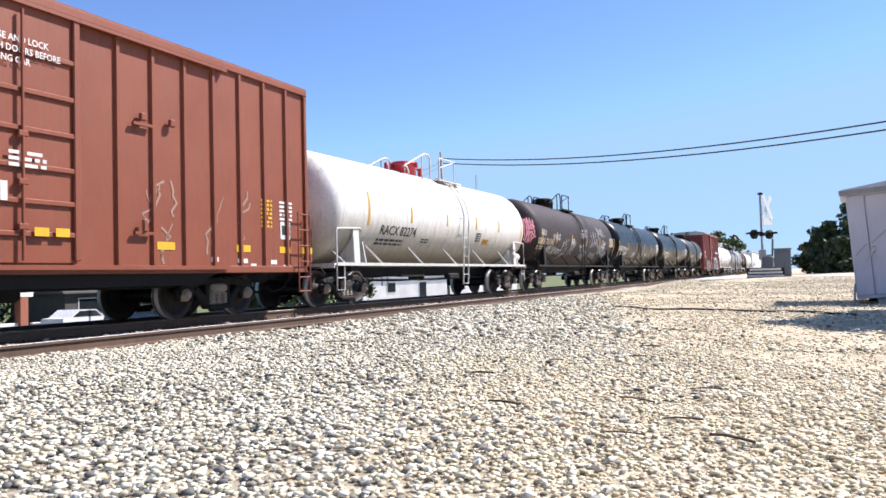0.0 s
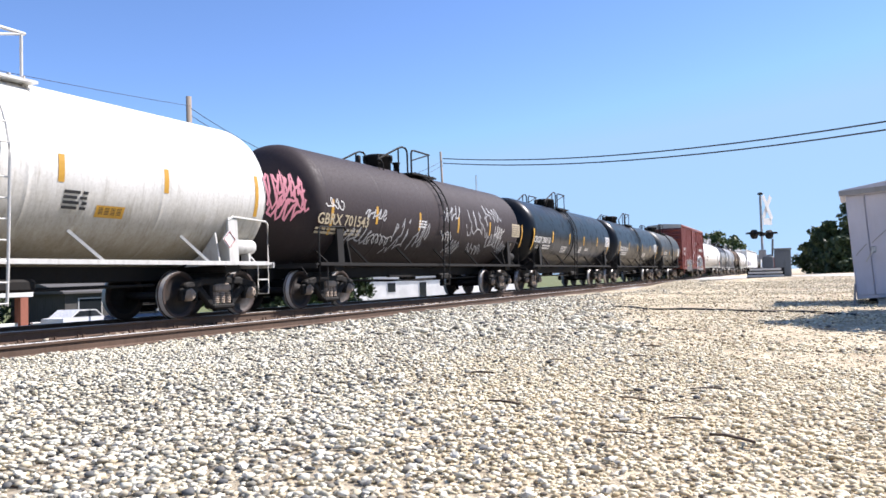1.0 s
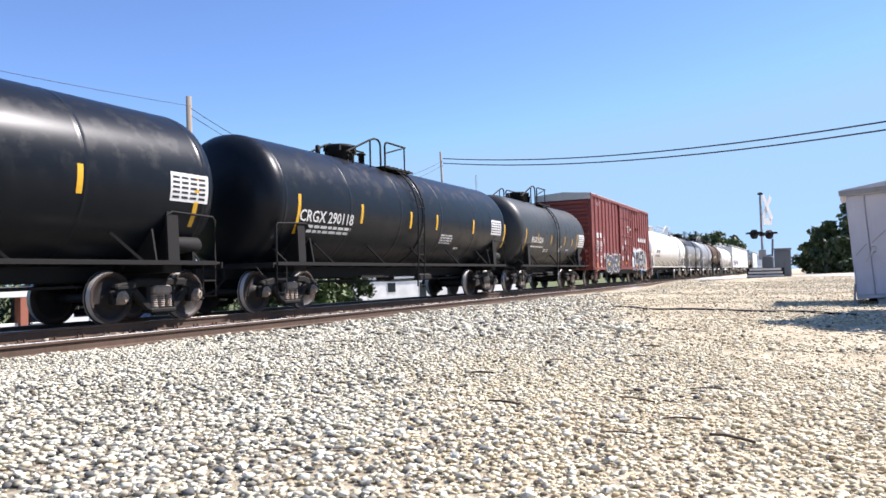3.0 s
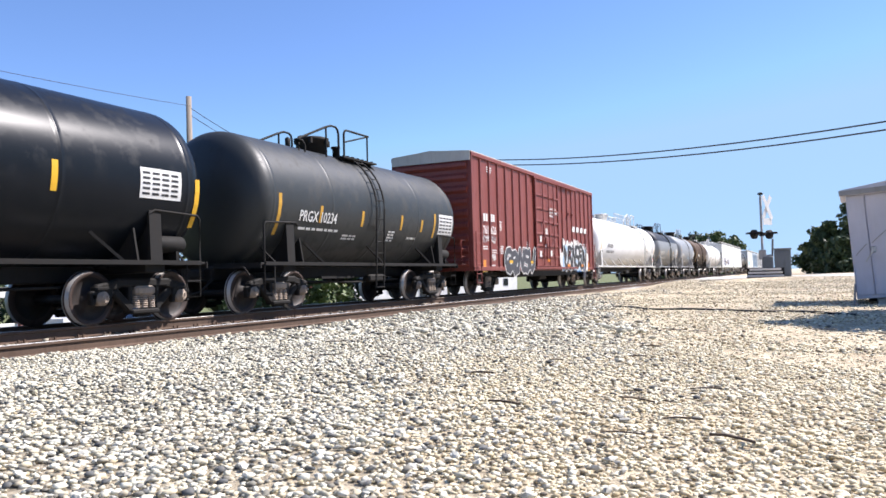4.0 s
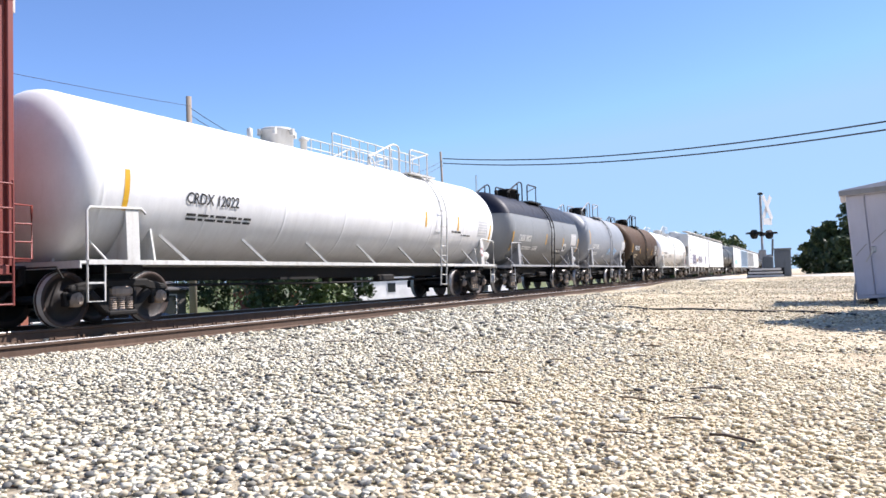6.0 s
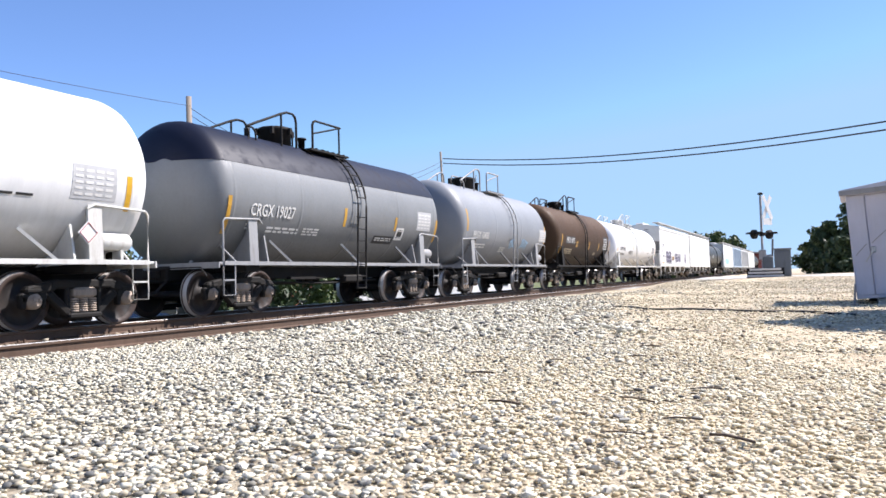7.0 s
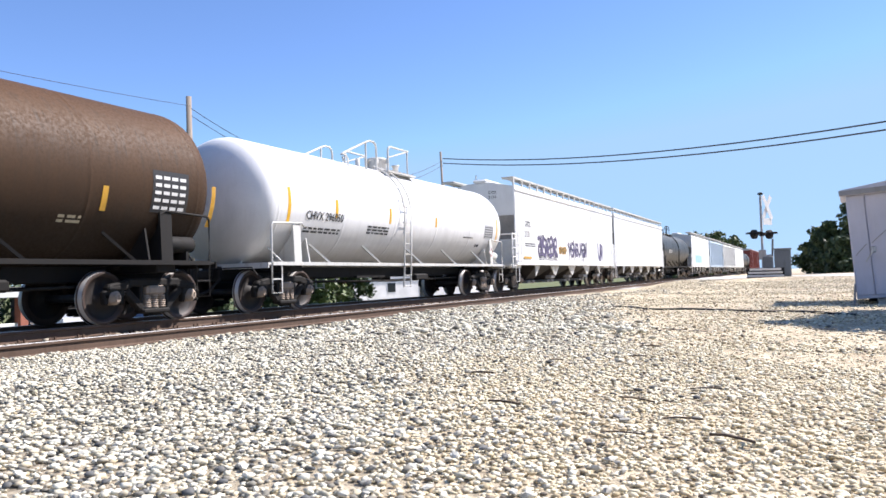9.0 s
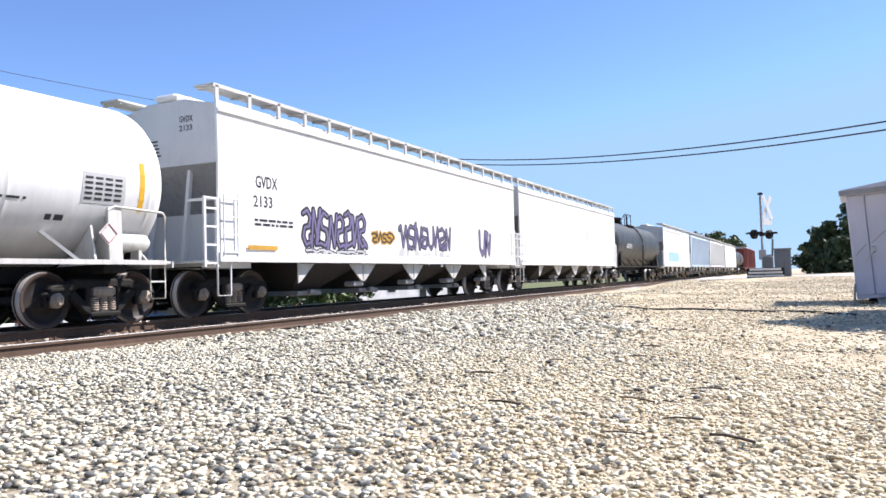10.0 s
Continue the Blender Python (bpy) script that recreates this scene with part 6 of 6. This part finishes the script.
def graffiti_boxcar(c0, c1):
    car, hl, hw, z0, H, d = boxcar("boxcar", "mineral red boxcar with white and blue graffiti", c0, c1, RED2, H=4.97, gap=0.36, posts_back=8,
                                   door_frac=(0.405, 0.61))
    x = hw + 0.058
    xs = hw + 0.006
    k0 = -0.33
    for y, z, w in ((-6.93, 2.62, 0.17), (-6.71, 2.62, 0.17), (-6.21, 2.63, 0.16), (-6.01, 2.63, 0.15)):
        p = plate(car, "emblem_mark", x, y + k0, z, w, 0.27, STENCIL, "white block of the railroad emblem")
    words(car, "lettering", "761", 0.48, 0.30, side(x, -6.97 + k0, 2.16), STENCIL)
    words(car, "lettering", "626", 0.50, 0.30, side(x, -6.22 + k0, 2.17), STENCIL)
    for k in range(4):
        s = Shape()
        y = 4.1 + k * 0.72
        s.prism([(y, 2.72), (y + 0.42, 2.72), (y + 0.50, 2.98), (y + 0.08, 2.98)], x, x + 0.003, "X")
        part("emblem_mark", s, STENCIL, car, "slanted white block of the railroad emblem")
    q = plate(car, "sign_plate", xs, -5.32 + k0, 2.36, 0.30, 0.34, STENCIL, "white framed sign")
    plate(q, "mark", xs + 0.006, -5.28 + k0, 2.40, 0.22, 0.26, RED2)
    plate(q, "mark", xs + 0.010, -5.22 + k0, 2.44, 0.10, 0.18, STENCIL)
    plate(car, "placard", xs, -7.08 + k0, 1.0, 0.42, 0.24, ORANGE, "orange square placard")
    plate(car, "placard", xs, -6.97 + k0, 0.80, 0.42, 0.19, YELLOW, "yellow warning placard")
    for i, (w, s) in enumerate((("CLOSE AND LOCK", 1.0), ("BOTH DOORS BEFORE", 1.25), ("MOVING CAR", 0.7))):
        words(car, "lettering", w, s, 0.10, side(hw + 0.112, 0.30, 3.52 - 0.155 * i), STENCIL)
    for k, (y, z, w, n) in enumerate(((-6.9, 1.72, 0.45, 2), (-6.1, 1.6, 0.5, 2), (-5.45, 1.75, 0.6, 4), (-6.1, 1.05, 0.4, 2), (-2.2, 2.0, 0.35, 3), (-5.3, 0.95, 0.6, 2), (-6.4, 4.6, 0.5, 3))):
        side_bars(car, xs, y + k0, z, w, n, 0.045, STENCIL, k)
    for k, (y, z, w) in enumerate(((-0.75, 2.2, 0.2), (0.05, 2.55, 0.26), (0.0, 2.0, 0.2), (0.7, 1.6, 0.22), (-0.8, 1.55, 0.3))):
        side_bars(car, hw + 0.112, y + k0, z, w, 1, 0.26, STENCIL, 20 + k)
    plate(car, "reflector", hw + 0.07, 0.05, 1.22, 0.42, 0.12, ORANGE, "orange reflective plate")
    letter_graffiti(car, x, -5.1, 0.80, 3.35, 0.82, (0, 3, 5, 3, 4), 13, STENCIL, CHARCOAL, (0.33, 0.25), "white outlined black bubble graffiti")
    plate(car, "reflector", x + 0.008, -4.75, 1.14, 0.35, 0.11, YELLOW, "yellow reflective plate")
    plate(car, "reflector", x + 0.008, -2.25, 1.14, 0.30, 0.11, YELLOW, "yellow reflective plate")
    spray_cloud(car, x, 1.7, 0.75, 5.0, 1.25, 17, 21, STENCIL, "white sprayed background", (0.35, 0.6))
    spray_cloud(car, x, 2.3, 1.75, 3.3, 0.5, 9, 24, STENCIL, "white sprayed bubbles", (0.12, 0.28))
    spray_cloud(car, x + 0.006, 2.3, 0.75, 4.2, 1.1, 18, 22, PALEBLUE, "pale blue sprayed fill", (0.25, 0.45))
    spray_cloud(car, x + 0.010, 2.5, 0.75, 3.8, 0.5, 6, 25, BLUEG, "blue sprayed fill", (0.12, 0.24))
    letter_graffiti(car, x + 0.013, 2.55, 0.90, 4.0, 1.12, (4, 3, 5, 3, 0, 5), 52, STENCIL, STENCILK, (0.31, 0.22), "black graffiti letters edged in white")
    plate(car, "reflector", x + 0.021, 3.1, 1.02, 0.40, 0.12, ORANGE, "orange reflective plate")
    plate(car, "reflector", x + 0.021, 5.55, 1.02, 0.34, 0.12, ORANGE, "orange reflective plate")
    plate(car, "placard", xs, 7.15, 0.98, 0.36, 0.24, ORANGE, "orange square placard")
    plate(car, "placard", xs, 7.12, 0.78, 0.36, 0.18, YELLOW, "yellow warning placard")
    spray_cloud(car, xs, 6.55, 0.85, 0.6, 1.1, 5, 27, STENCIL, "white sprayed tag", (0.15, 0.3))
    side_bars(car, xs, 6.3, 2.15, 0.55, 5, 0.06, STENCIL, 44)
    rng = random.Random(9)
    for y, z in ((-6.15, 1.85), (-6.2, 1.2), (-6.9, 1.85)):
        s = Shape()
        stroke(s, scrawl(rng, y + k0, z, 0.5, 0.3, 4), 0.035, lambda u, v: (xs + 0.004, u, v))
        part("graffiti", s, STENCIL, car, "small white sprayed tag")


def build_train():
    c = CUTS
    W, K = STENCIL, STENCILK
    red_boxcar(c[0], c[1])
    tank_car("tank_car", "white tank wagon with brown stains and red dome", c[1], c[2], WHITE, LIGHT, dome="red", dy=0.17, ladder=0.93, rail_end=1.6, dome_at=-0.76,
             strips=strip_set((-5.6, -0.45, 0.91), (-3.22, -0.26, 0.45), (-0.78, -0.23, 0.36), (1.59, -0.24, 0.43), (3.72, -0.23, 0.43), (6.2, -0.5, 0.85)),
             strip_mat=OCHRE, text=[("RACX 82274", -4.84, -0.67, 2.05, 0.28, K)],
             prints=[(-4.9, -0.86, 2, 1.5, 0.07, K), (1.72, -0.40, 4, 0.42, 0.05, K), (-2.3, -0.75, 2, 0.5, 0.05, K)],
             panel=(2.36, -0.76, 0.57, 0.21, OCHRE, K))
    car, body, zc, R = tank_car("tank_car", "faded umber tank wagon covered in graffiti", c[2], c[3], MAROON, DARK, dy=0.77, ladder=-0.5, rail_end=-0.3, dome_at=-2.35,
             strips=strip_set((-7.22, -0.79, 0.89), (-5.1, -0.4, 0.47), (-2.59, -0.46, 0.53), (0.18, -0.41, 0.52), (2.94, -0.4, 0.49), (6.4, -0.8, 0.95)), strip_mat=OCHRE,
             text=[("GBRX 701543", -7.75, -0.52, 2.3, 0.28, CREAM)], prints=[(-7.75, -0.66, 2, 2.0, 0.06, CREAM), (-2.6, -0.2, 3, 0.5, 0.05, W)],
             panel=(5.3, -0.35, 0.85, 0.5, CREAM, K))
    sprayed(body, R, zc, [(-9.0, -0.30, 1.5, 0.9, 5), (-8.8, -0.55, 1.2, 0.6, 4), (-8.6, 0.0, 1.0, 0.5, 4)], PINK, "pink sprayed graffiti", 1, 0.07)
    sprayed(body, R, zc, [(-4.85, -0.31, 1.1, 0.34, 4), (-3.35, -1.3, 1.0, 1.2, 3), (-2.0, -1.14, 0.85, 0.98, 3), (-0.1, -0.1, 1.2, 0.6, 4), (1.7, -0.54, 1.9, 1.0, 4),
                           (0.34, -1.23, 1.07, 0.6, 4), (3.4, 0.1, 1.4, 0.6, 4), (3.6, -0.9, 1.5, 0.6, 5), (2.2, -1.2, 1.2, 0.5, 4), (-5.8, -1.0, 1.4, 0.5, 5), (5.0, -1.1, 1.2, 0.5, 5)],
            SILVER, "silver sprayed graffiti loops", 2, 0.045)
    sprayed(body, R, zc, [(-4.5, -1.0, 1.2, 0.35, 5), (-0.2, -0.75, 0.8, 0.4, 4), (4.2, -0.5, 0.9, 0.5, 4), (-6.6, -0.15, 0.7, 0.3, 3)], W, "white sprayed graffiti loops", 3, 0.03)
    tank_car("tank_car", "glossy black tank wagon with yellow reflectors", c[3], c[4], BLACK, DARK, dy=0.1, ladder=-0.55, rail_end=0.2, dome_at=-0.8, ribs=(-0.9,),
             strips=strip_set((-7.1, -0.82, 0.93), (-4.43, -0.42, 0.5), (-1.72, -0.42, 0.5), (0.9, -0.44, 0.5), (3.65, -0.39, 0.47), (6.2, -0.82, 0.93)),
             text=[("CRGX 290116", -7.0, -0.48, 2.25, 0.28, W)], prints=[(-6.5, -0.62, 2, 1.8, 0.07, W), (-2.83, -0.6, 4, 0.86, 0.05, W), (0.3, -0.55, 4, 0.4, 0.05, W), (1.4, -0.6, 2, 0.6, 0.05, W)],
             panel=(5.6, -0.35, 0.95, 0.53, W, K))
    tank_car("tank_car", "glossy black tank wagon with yellow reflectors", c[4], c[5], BLACK, DARK, dy=0.47, ladder=-0.39, rail_end=-0.1, dome_at=-2.6, ribs=(0.0,),
             strips=strip_set((-6.7, -0.82, 0.93), (-4.0, -0.42, 0.5), (-1.3, -0.42, 0.48), (0.42, -0.39, 0.47), (3.29, -0.39, 0.48), (6.3, -0.84, 0.93)),
             text=[("CRGX 290118", -6.6, -0.5, 2.25, 0.28, W)], prints=[(-6.2, -0.64, 2, 1.8, 0.07, W), (0.91, -0.56, 4, 0.86, 0.05, W), (2.2, -1.0, 1, 0.3, 0.08, W)],
             panel=(5.0, -0.35, 0.95, 0.53, W, K))
    tank_car("tank_car", "short satin black tank wagon with dusty trucks", c[5], c[6], SATIN, DARK, ladder=0.26, rail_end=0.75, dome_at=-0.9, dy=-0.07,
             strips=strip_set((-4.35, -0.87, 0.94), (-2.77, -0.5, 0.40), (-0.9, -0.5, 0.40), (1.2, -0.5, 0.42), (2.45, -0.5, 0.36), (3.3, -0.65, 0.75)), strip_mat=OCHRE,
             text=[("PRGX 10234", -3.55, -0.50, 1.5, 0.26, W)], prints=[(-3.5, -0.7, 1, 1.6, 0.06, W), (-1.6, -0.8, 2, 0.6, 0.05, W), (0.6, -0.6, 4, 0.35, 0.05, W), (1.75, -0.75, 1, 0.5, 0.06, W)],
             panel=(3.65, -0.52, 1.0, 0.62, W, K))
    graffiti_boxcar(c[6], c[7])
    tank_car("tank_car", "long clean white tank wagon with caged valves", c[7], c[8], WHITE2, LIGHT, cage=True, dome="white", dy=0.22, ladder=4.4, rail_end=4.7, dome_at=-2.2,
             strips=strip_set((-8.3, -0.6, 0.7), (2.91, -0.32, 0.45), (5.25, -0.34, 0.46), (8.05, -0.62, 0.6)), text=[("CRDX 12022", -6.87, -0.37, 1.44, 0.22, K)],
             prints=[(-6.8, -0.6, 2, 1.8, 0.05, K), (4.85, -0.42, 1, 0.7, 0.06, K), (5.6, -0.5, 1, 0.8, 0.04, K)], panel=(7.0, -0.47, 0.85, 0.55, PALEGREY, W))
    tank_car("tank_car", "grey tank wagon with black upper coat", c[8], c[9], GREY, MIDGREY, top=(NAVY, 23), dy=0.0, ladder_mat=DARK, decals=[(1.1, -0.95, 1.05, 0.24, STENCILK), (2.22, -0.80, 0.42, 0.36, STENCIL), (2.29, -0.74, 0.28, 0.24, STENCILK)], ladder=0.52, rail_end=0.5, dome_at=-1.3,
             strips=strip_set((-4.75, -0.92, 0.8), (-0.53, -0.54, 0.46), (2.06, -0.54, 0.38), (4.6, -0.8, 0.7)), strip_mat=OCHRE,
             text=[("CRGX 19027", -4.05, -0.48, 1.5, 0.27, W)], prints=[(-4.1, -0.7, 2, 0.3, 0.05, W), (-3.4, -0.74, 2, 1.1, 0.05, W), (-2.1, -0.7, 3, 0.6, 0.04, W), (1.2, -0.80, 2, 0.85, 0.035, W)],
             panel=(3.38, -0.46, 0.88, 0.55, PALEGREY, W))
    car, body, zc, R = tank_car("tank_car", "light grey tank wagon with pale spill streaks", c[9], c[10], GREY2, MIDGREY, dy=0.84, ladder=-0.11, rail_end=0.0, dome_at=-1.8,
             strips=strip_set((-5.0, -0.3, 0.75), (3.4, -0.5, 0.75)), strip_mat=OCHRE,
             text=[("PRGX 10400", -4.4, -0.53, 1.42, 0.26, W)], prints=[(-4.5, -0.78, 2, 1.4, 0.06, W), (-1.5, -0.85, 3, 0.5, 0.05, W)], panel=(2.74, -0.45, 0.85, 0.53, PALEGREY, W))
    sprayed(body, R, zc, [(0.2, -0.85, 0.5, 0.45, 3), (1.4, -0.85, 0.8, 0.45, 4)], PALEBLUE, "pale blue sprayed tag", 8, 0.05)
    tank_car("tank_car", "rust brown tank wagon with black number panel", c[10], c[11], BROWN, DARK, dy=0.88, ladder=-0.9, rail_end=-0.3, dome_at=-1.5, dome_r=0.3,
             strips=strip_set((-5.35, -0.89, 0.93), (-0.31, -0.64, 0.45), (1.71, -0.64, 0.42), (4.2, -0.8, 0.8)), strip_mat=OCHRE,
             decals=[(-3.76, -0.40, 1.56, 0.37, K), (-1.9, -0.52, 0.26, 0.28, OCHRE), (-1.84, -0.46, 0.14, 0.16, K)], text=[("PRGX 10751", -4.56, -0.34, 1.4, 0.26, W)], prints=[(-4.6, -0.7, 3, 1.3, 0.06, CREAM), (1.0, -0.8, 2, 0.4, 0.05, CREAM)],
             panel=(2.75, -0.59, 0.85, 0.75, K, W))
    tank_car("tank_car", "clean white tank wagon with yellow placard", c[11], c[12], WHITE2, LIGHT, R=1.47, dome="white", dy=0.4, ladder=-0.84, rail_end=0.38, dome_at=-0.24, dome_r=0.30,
             strips=strip_set((-6.7, -0.5, 0.80), (-4.8, -0.29, 0.45), (-2.13, -0.29, 0.42), (0.75, -0.25, 0.3), (5.9, -0.55, 0.85)),
             text=[("CHVX 296050", -6.0, -0.39, 1.55, 0.21, K)], prints=[(-6.0, -0.62, 2, 1.5, 0.05, K), (-3.22, -0.45, 3, 1.1, 0.05, K), (4.2, -0.8, 1, 0.3, 0.1, K), (3.0, -0.5, 1, 0.8, 0.04, K)],
             panel=(4.75, -0.47, 0.85, 0.5, PALEGREY, K))
    car, hl, hw, z0, H = hopper_car("hopper_car", "white covered hopper with purple black graffiti", c[12], c[13], HOPPER, gap=0.3)
    x = hw + 0.004
    words(car, "lettering", "GVDX", 0.72, 0.26, side(x, -7.2, 2.62), K)
    words(car, "lettering", "2133", 0.62, 0.24, side(x, -7.28, 2.22), K)
    side_bars(car, x, -7.25, 1.95, 1.3, 2, 0.05, K, 1)
    plate(car, "reflector", x + 0.03, -7.5, 1.33, 0.95, 0.09, OCHRE, "yellow reflective plate")
    m = Matrix(((1, 0, 0, 0.35), (0, 0, -1, -hl + 0.255), (0, 1, 0, 3.95), (0, 0, 0, 1)))
    words(car, "lettering", "GVDX", 0.36, 0.13, m, K)
    words(car, "lettering", "2133", 0.34, 0.12, Matrix.Translation((0, 0, -0.18)) @ m, K)
    letter_graffiti(car, x, -5.6, 1.42, 2.75, 0.88, (3, 5, 3, 5, 3, 3, 5, 3), 38, STENCILK, PURPLE, (0.17, 0.06), "purple and black graffiti letters")
    letter_graffiti(car, x, -5.5, 1.17, 2.6, 0.20, (3, 0, 1, 3, 0, 1), 35, CHARCOAL, PALEGREY, (0.11, 0.05), "dark underline flourish of the graffiti")
    letter_graffiti(car, x, -2.55, 1.62, 1.05, 0.28, (3, 5, 3, 3), 32, OCHRE, STENCILK, (0.13, 0.05), "small yellow graffiti")
    letter_graffiti(car, x, -0.95, 1.50, 3.3, 0.68, (5, 3, 5, 3, 4, 5, 3, 5), 39, STENCILK, PURPLE, (0.14, 0.05), "purple and black graffiti letters")
    spray_cloud(car, x, -1.1, 1.16, 3.9, 0.16, 9, 36, PALEGREY, "grey sprayed underline", (0.15, 0.28))
    letter_graffiti(car, x, 4.75, 1.36, 1.0, 0.85, (4, 5), 34, CHARCOAL, PURPLE, (0.2, 0.1), "purple and black graffiti letters")
    for k in range(5):
        part("fine_print", Shape().box((-0.55 + 0.02 * k, -hl + 0.252, 3.62 - 0.075 * k), (0.62 - 0.05 * (k % 2), 0.004, 0.035)), K, car)
    hopper_car("hopper_car", "plain white covered hopper wagon", c[13], c[14], HOPPER, gap=0.3)
    tank_car("tank_car", "short satin black tank wagon with dusty trucks", c[14], c[15], SATIN, DARK, text=[("GATX 27145", -5.0, -0.3, 1.6, 0.3, W)])
    car, hl, hw, z0, H = hopper_car("hopper_car", "white covered hopper with blue panel", c[15], c[16], HOPPER)
    plate(car, "emblem_panel", hw + 0.004, -5.0, 1.5, 5.5, 0.8, PALEBLUE, "large pale blue emblem panel")
    hopper_car("hopper_car", "pale blue covered hopper wagon", c[16], c[17], HOPPERB, wavy=True)
    hopper_car("hopper_car", "pale grey covered hopper wagon", c[17], c[18], HOPPERG, wavy=True)
    hopper_car("hopper_car", "plain white covered hopper wagon", c[18], c[19], HOPPER)
    tank_car("tank_car", "satin black tank wagon far down the train", c[19], c[20], SATIN, DARK)
    boxcar("boxcar", "dark brown boxcar far down the train", c[20], c[21], RED2)
    boxcar("boxcar", "dark brown boxcar far down the train", c[21], c[22], RED2)


# metres by which the train is ahead of a steady run, at a few times
AHEAD = [(0, 0.0), (0.5, -0.25), (1, -0.1), (1.5, 0.15), (2, 0.0), (2.5, 0.06), (3.2, -0.05), (4, -0.2), (4.5, 0.22), (5, -0.3), (5.5, -0.1), (6.2, 0.05),
         (7, -0.06), (7.5, 0.25), (8, 0.0), (8.5, 0.2), (9, 0.0), (9.5, 0.15), (10, 0.33)]


def motions():
    for car, y in moving:
        walk(car, [(t, pose(TRACK_X, y - SPEED * t - k, 0)) for t, k in AHEAD])
    step = math.degrees(SPEED / WHEEL_R / FPS)
    spins = [Euler((radians((i * step) % 360), 0, 0)).to_matrix().to_4x4() for i in range(10 * FPS + 1)]
    for w, at in turning:
        base = Matrix.Translation(at)
        walk(w, [(i / FPS, base @ spins[i]) for i in range(10 * FPS + 1)])


build_track()
build_train()
build_shed()
build_signal()
build_poles()
build_far_side()
build_lot()
ground = build_ground()
build_stones(ground)
motions()
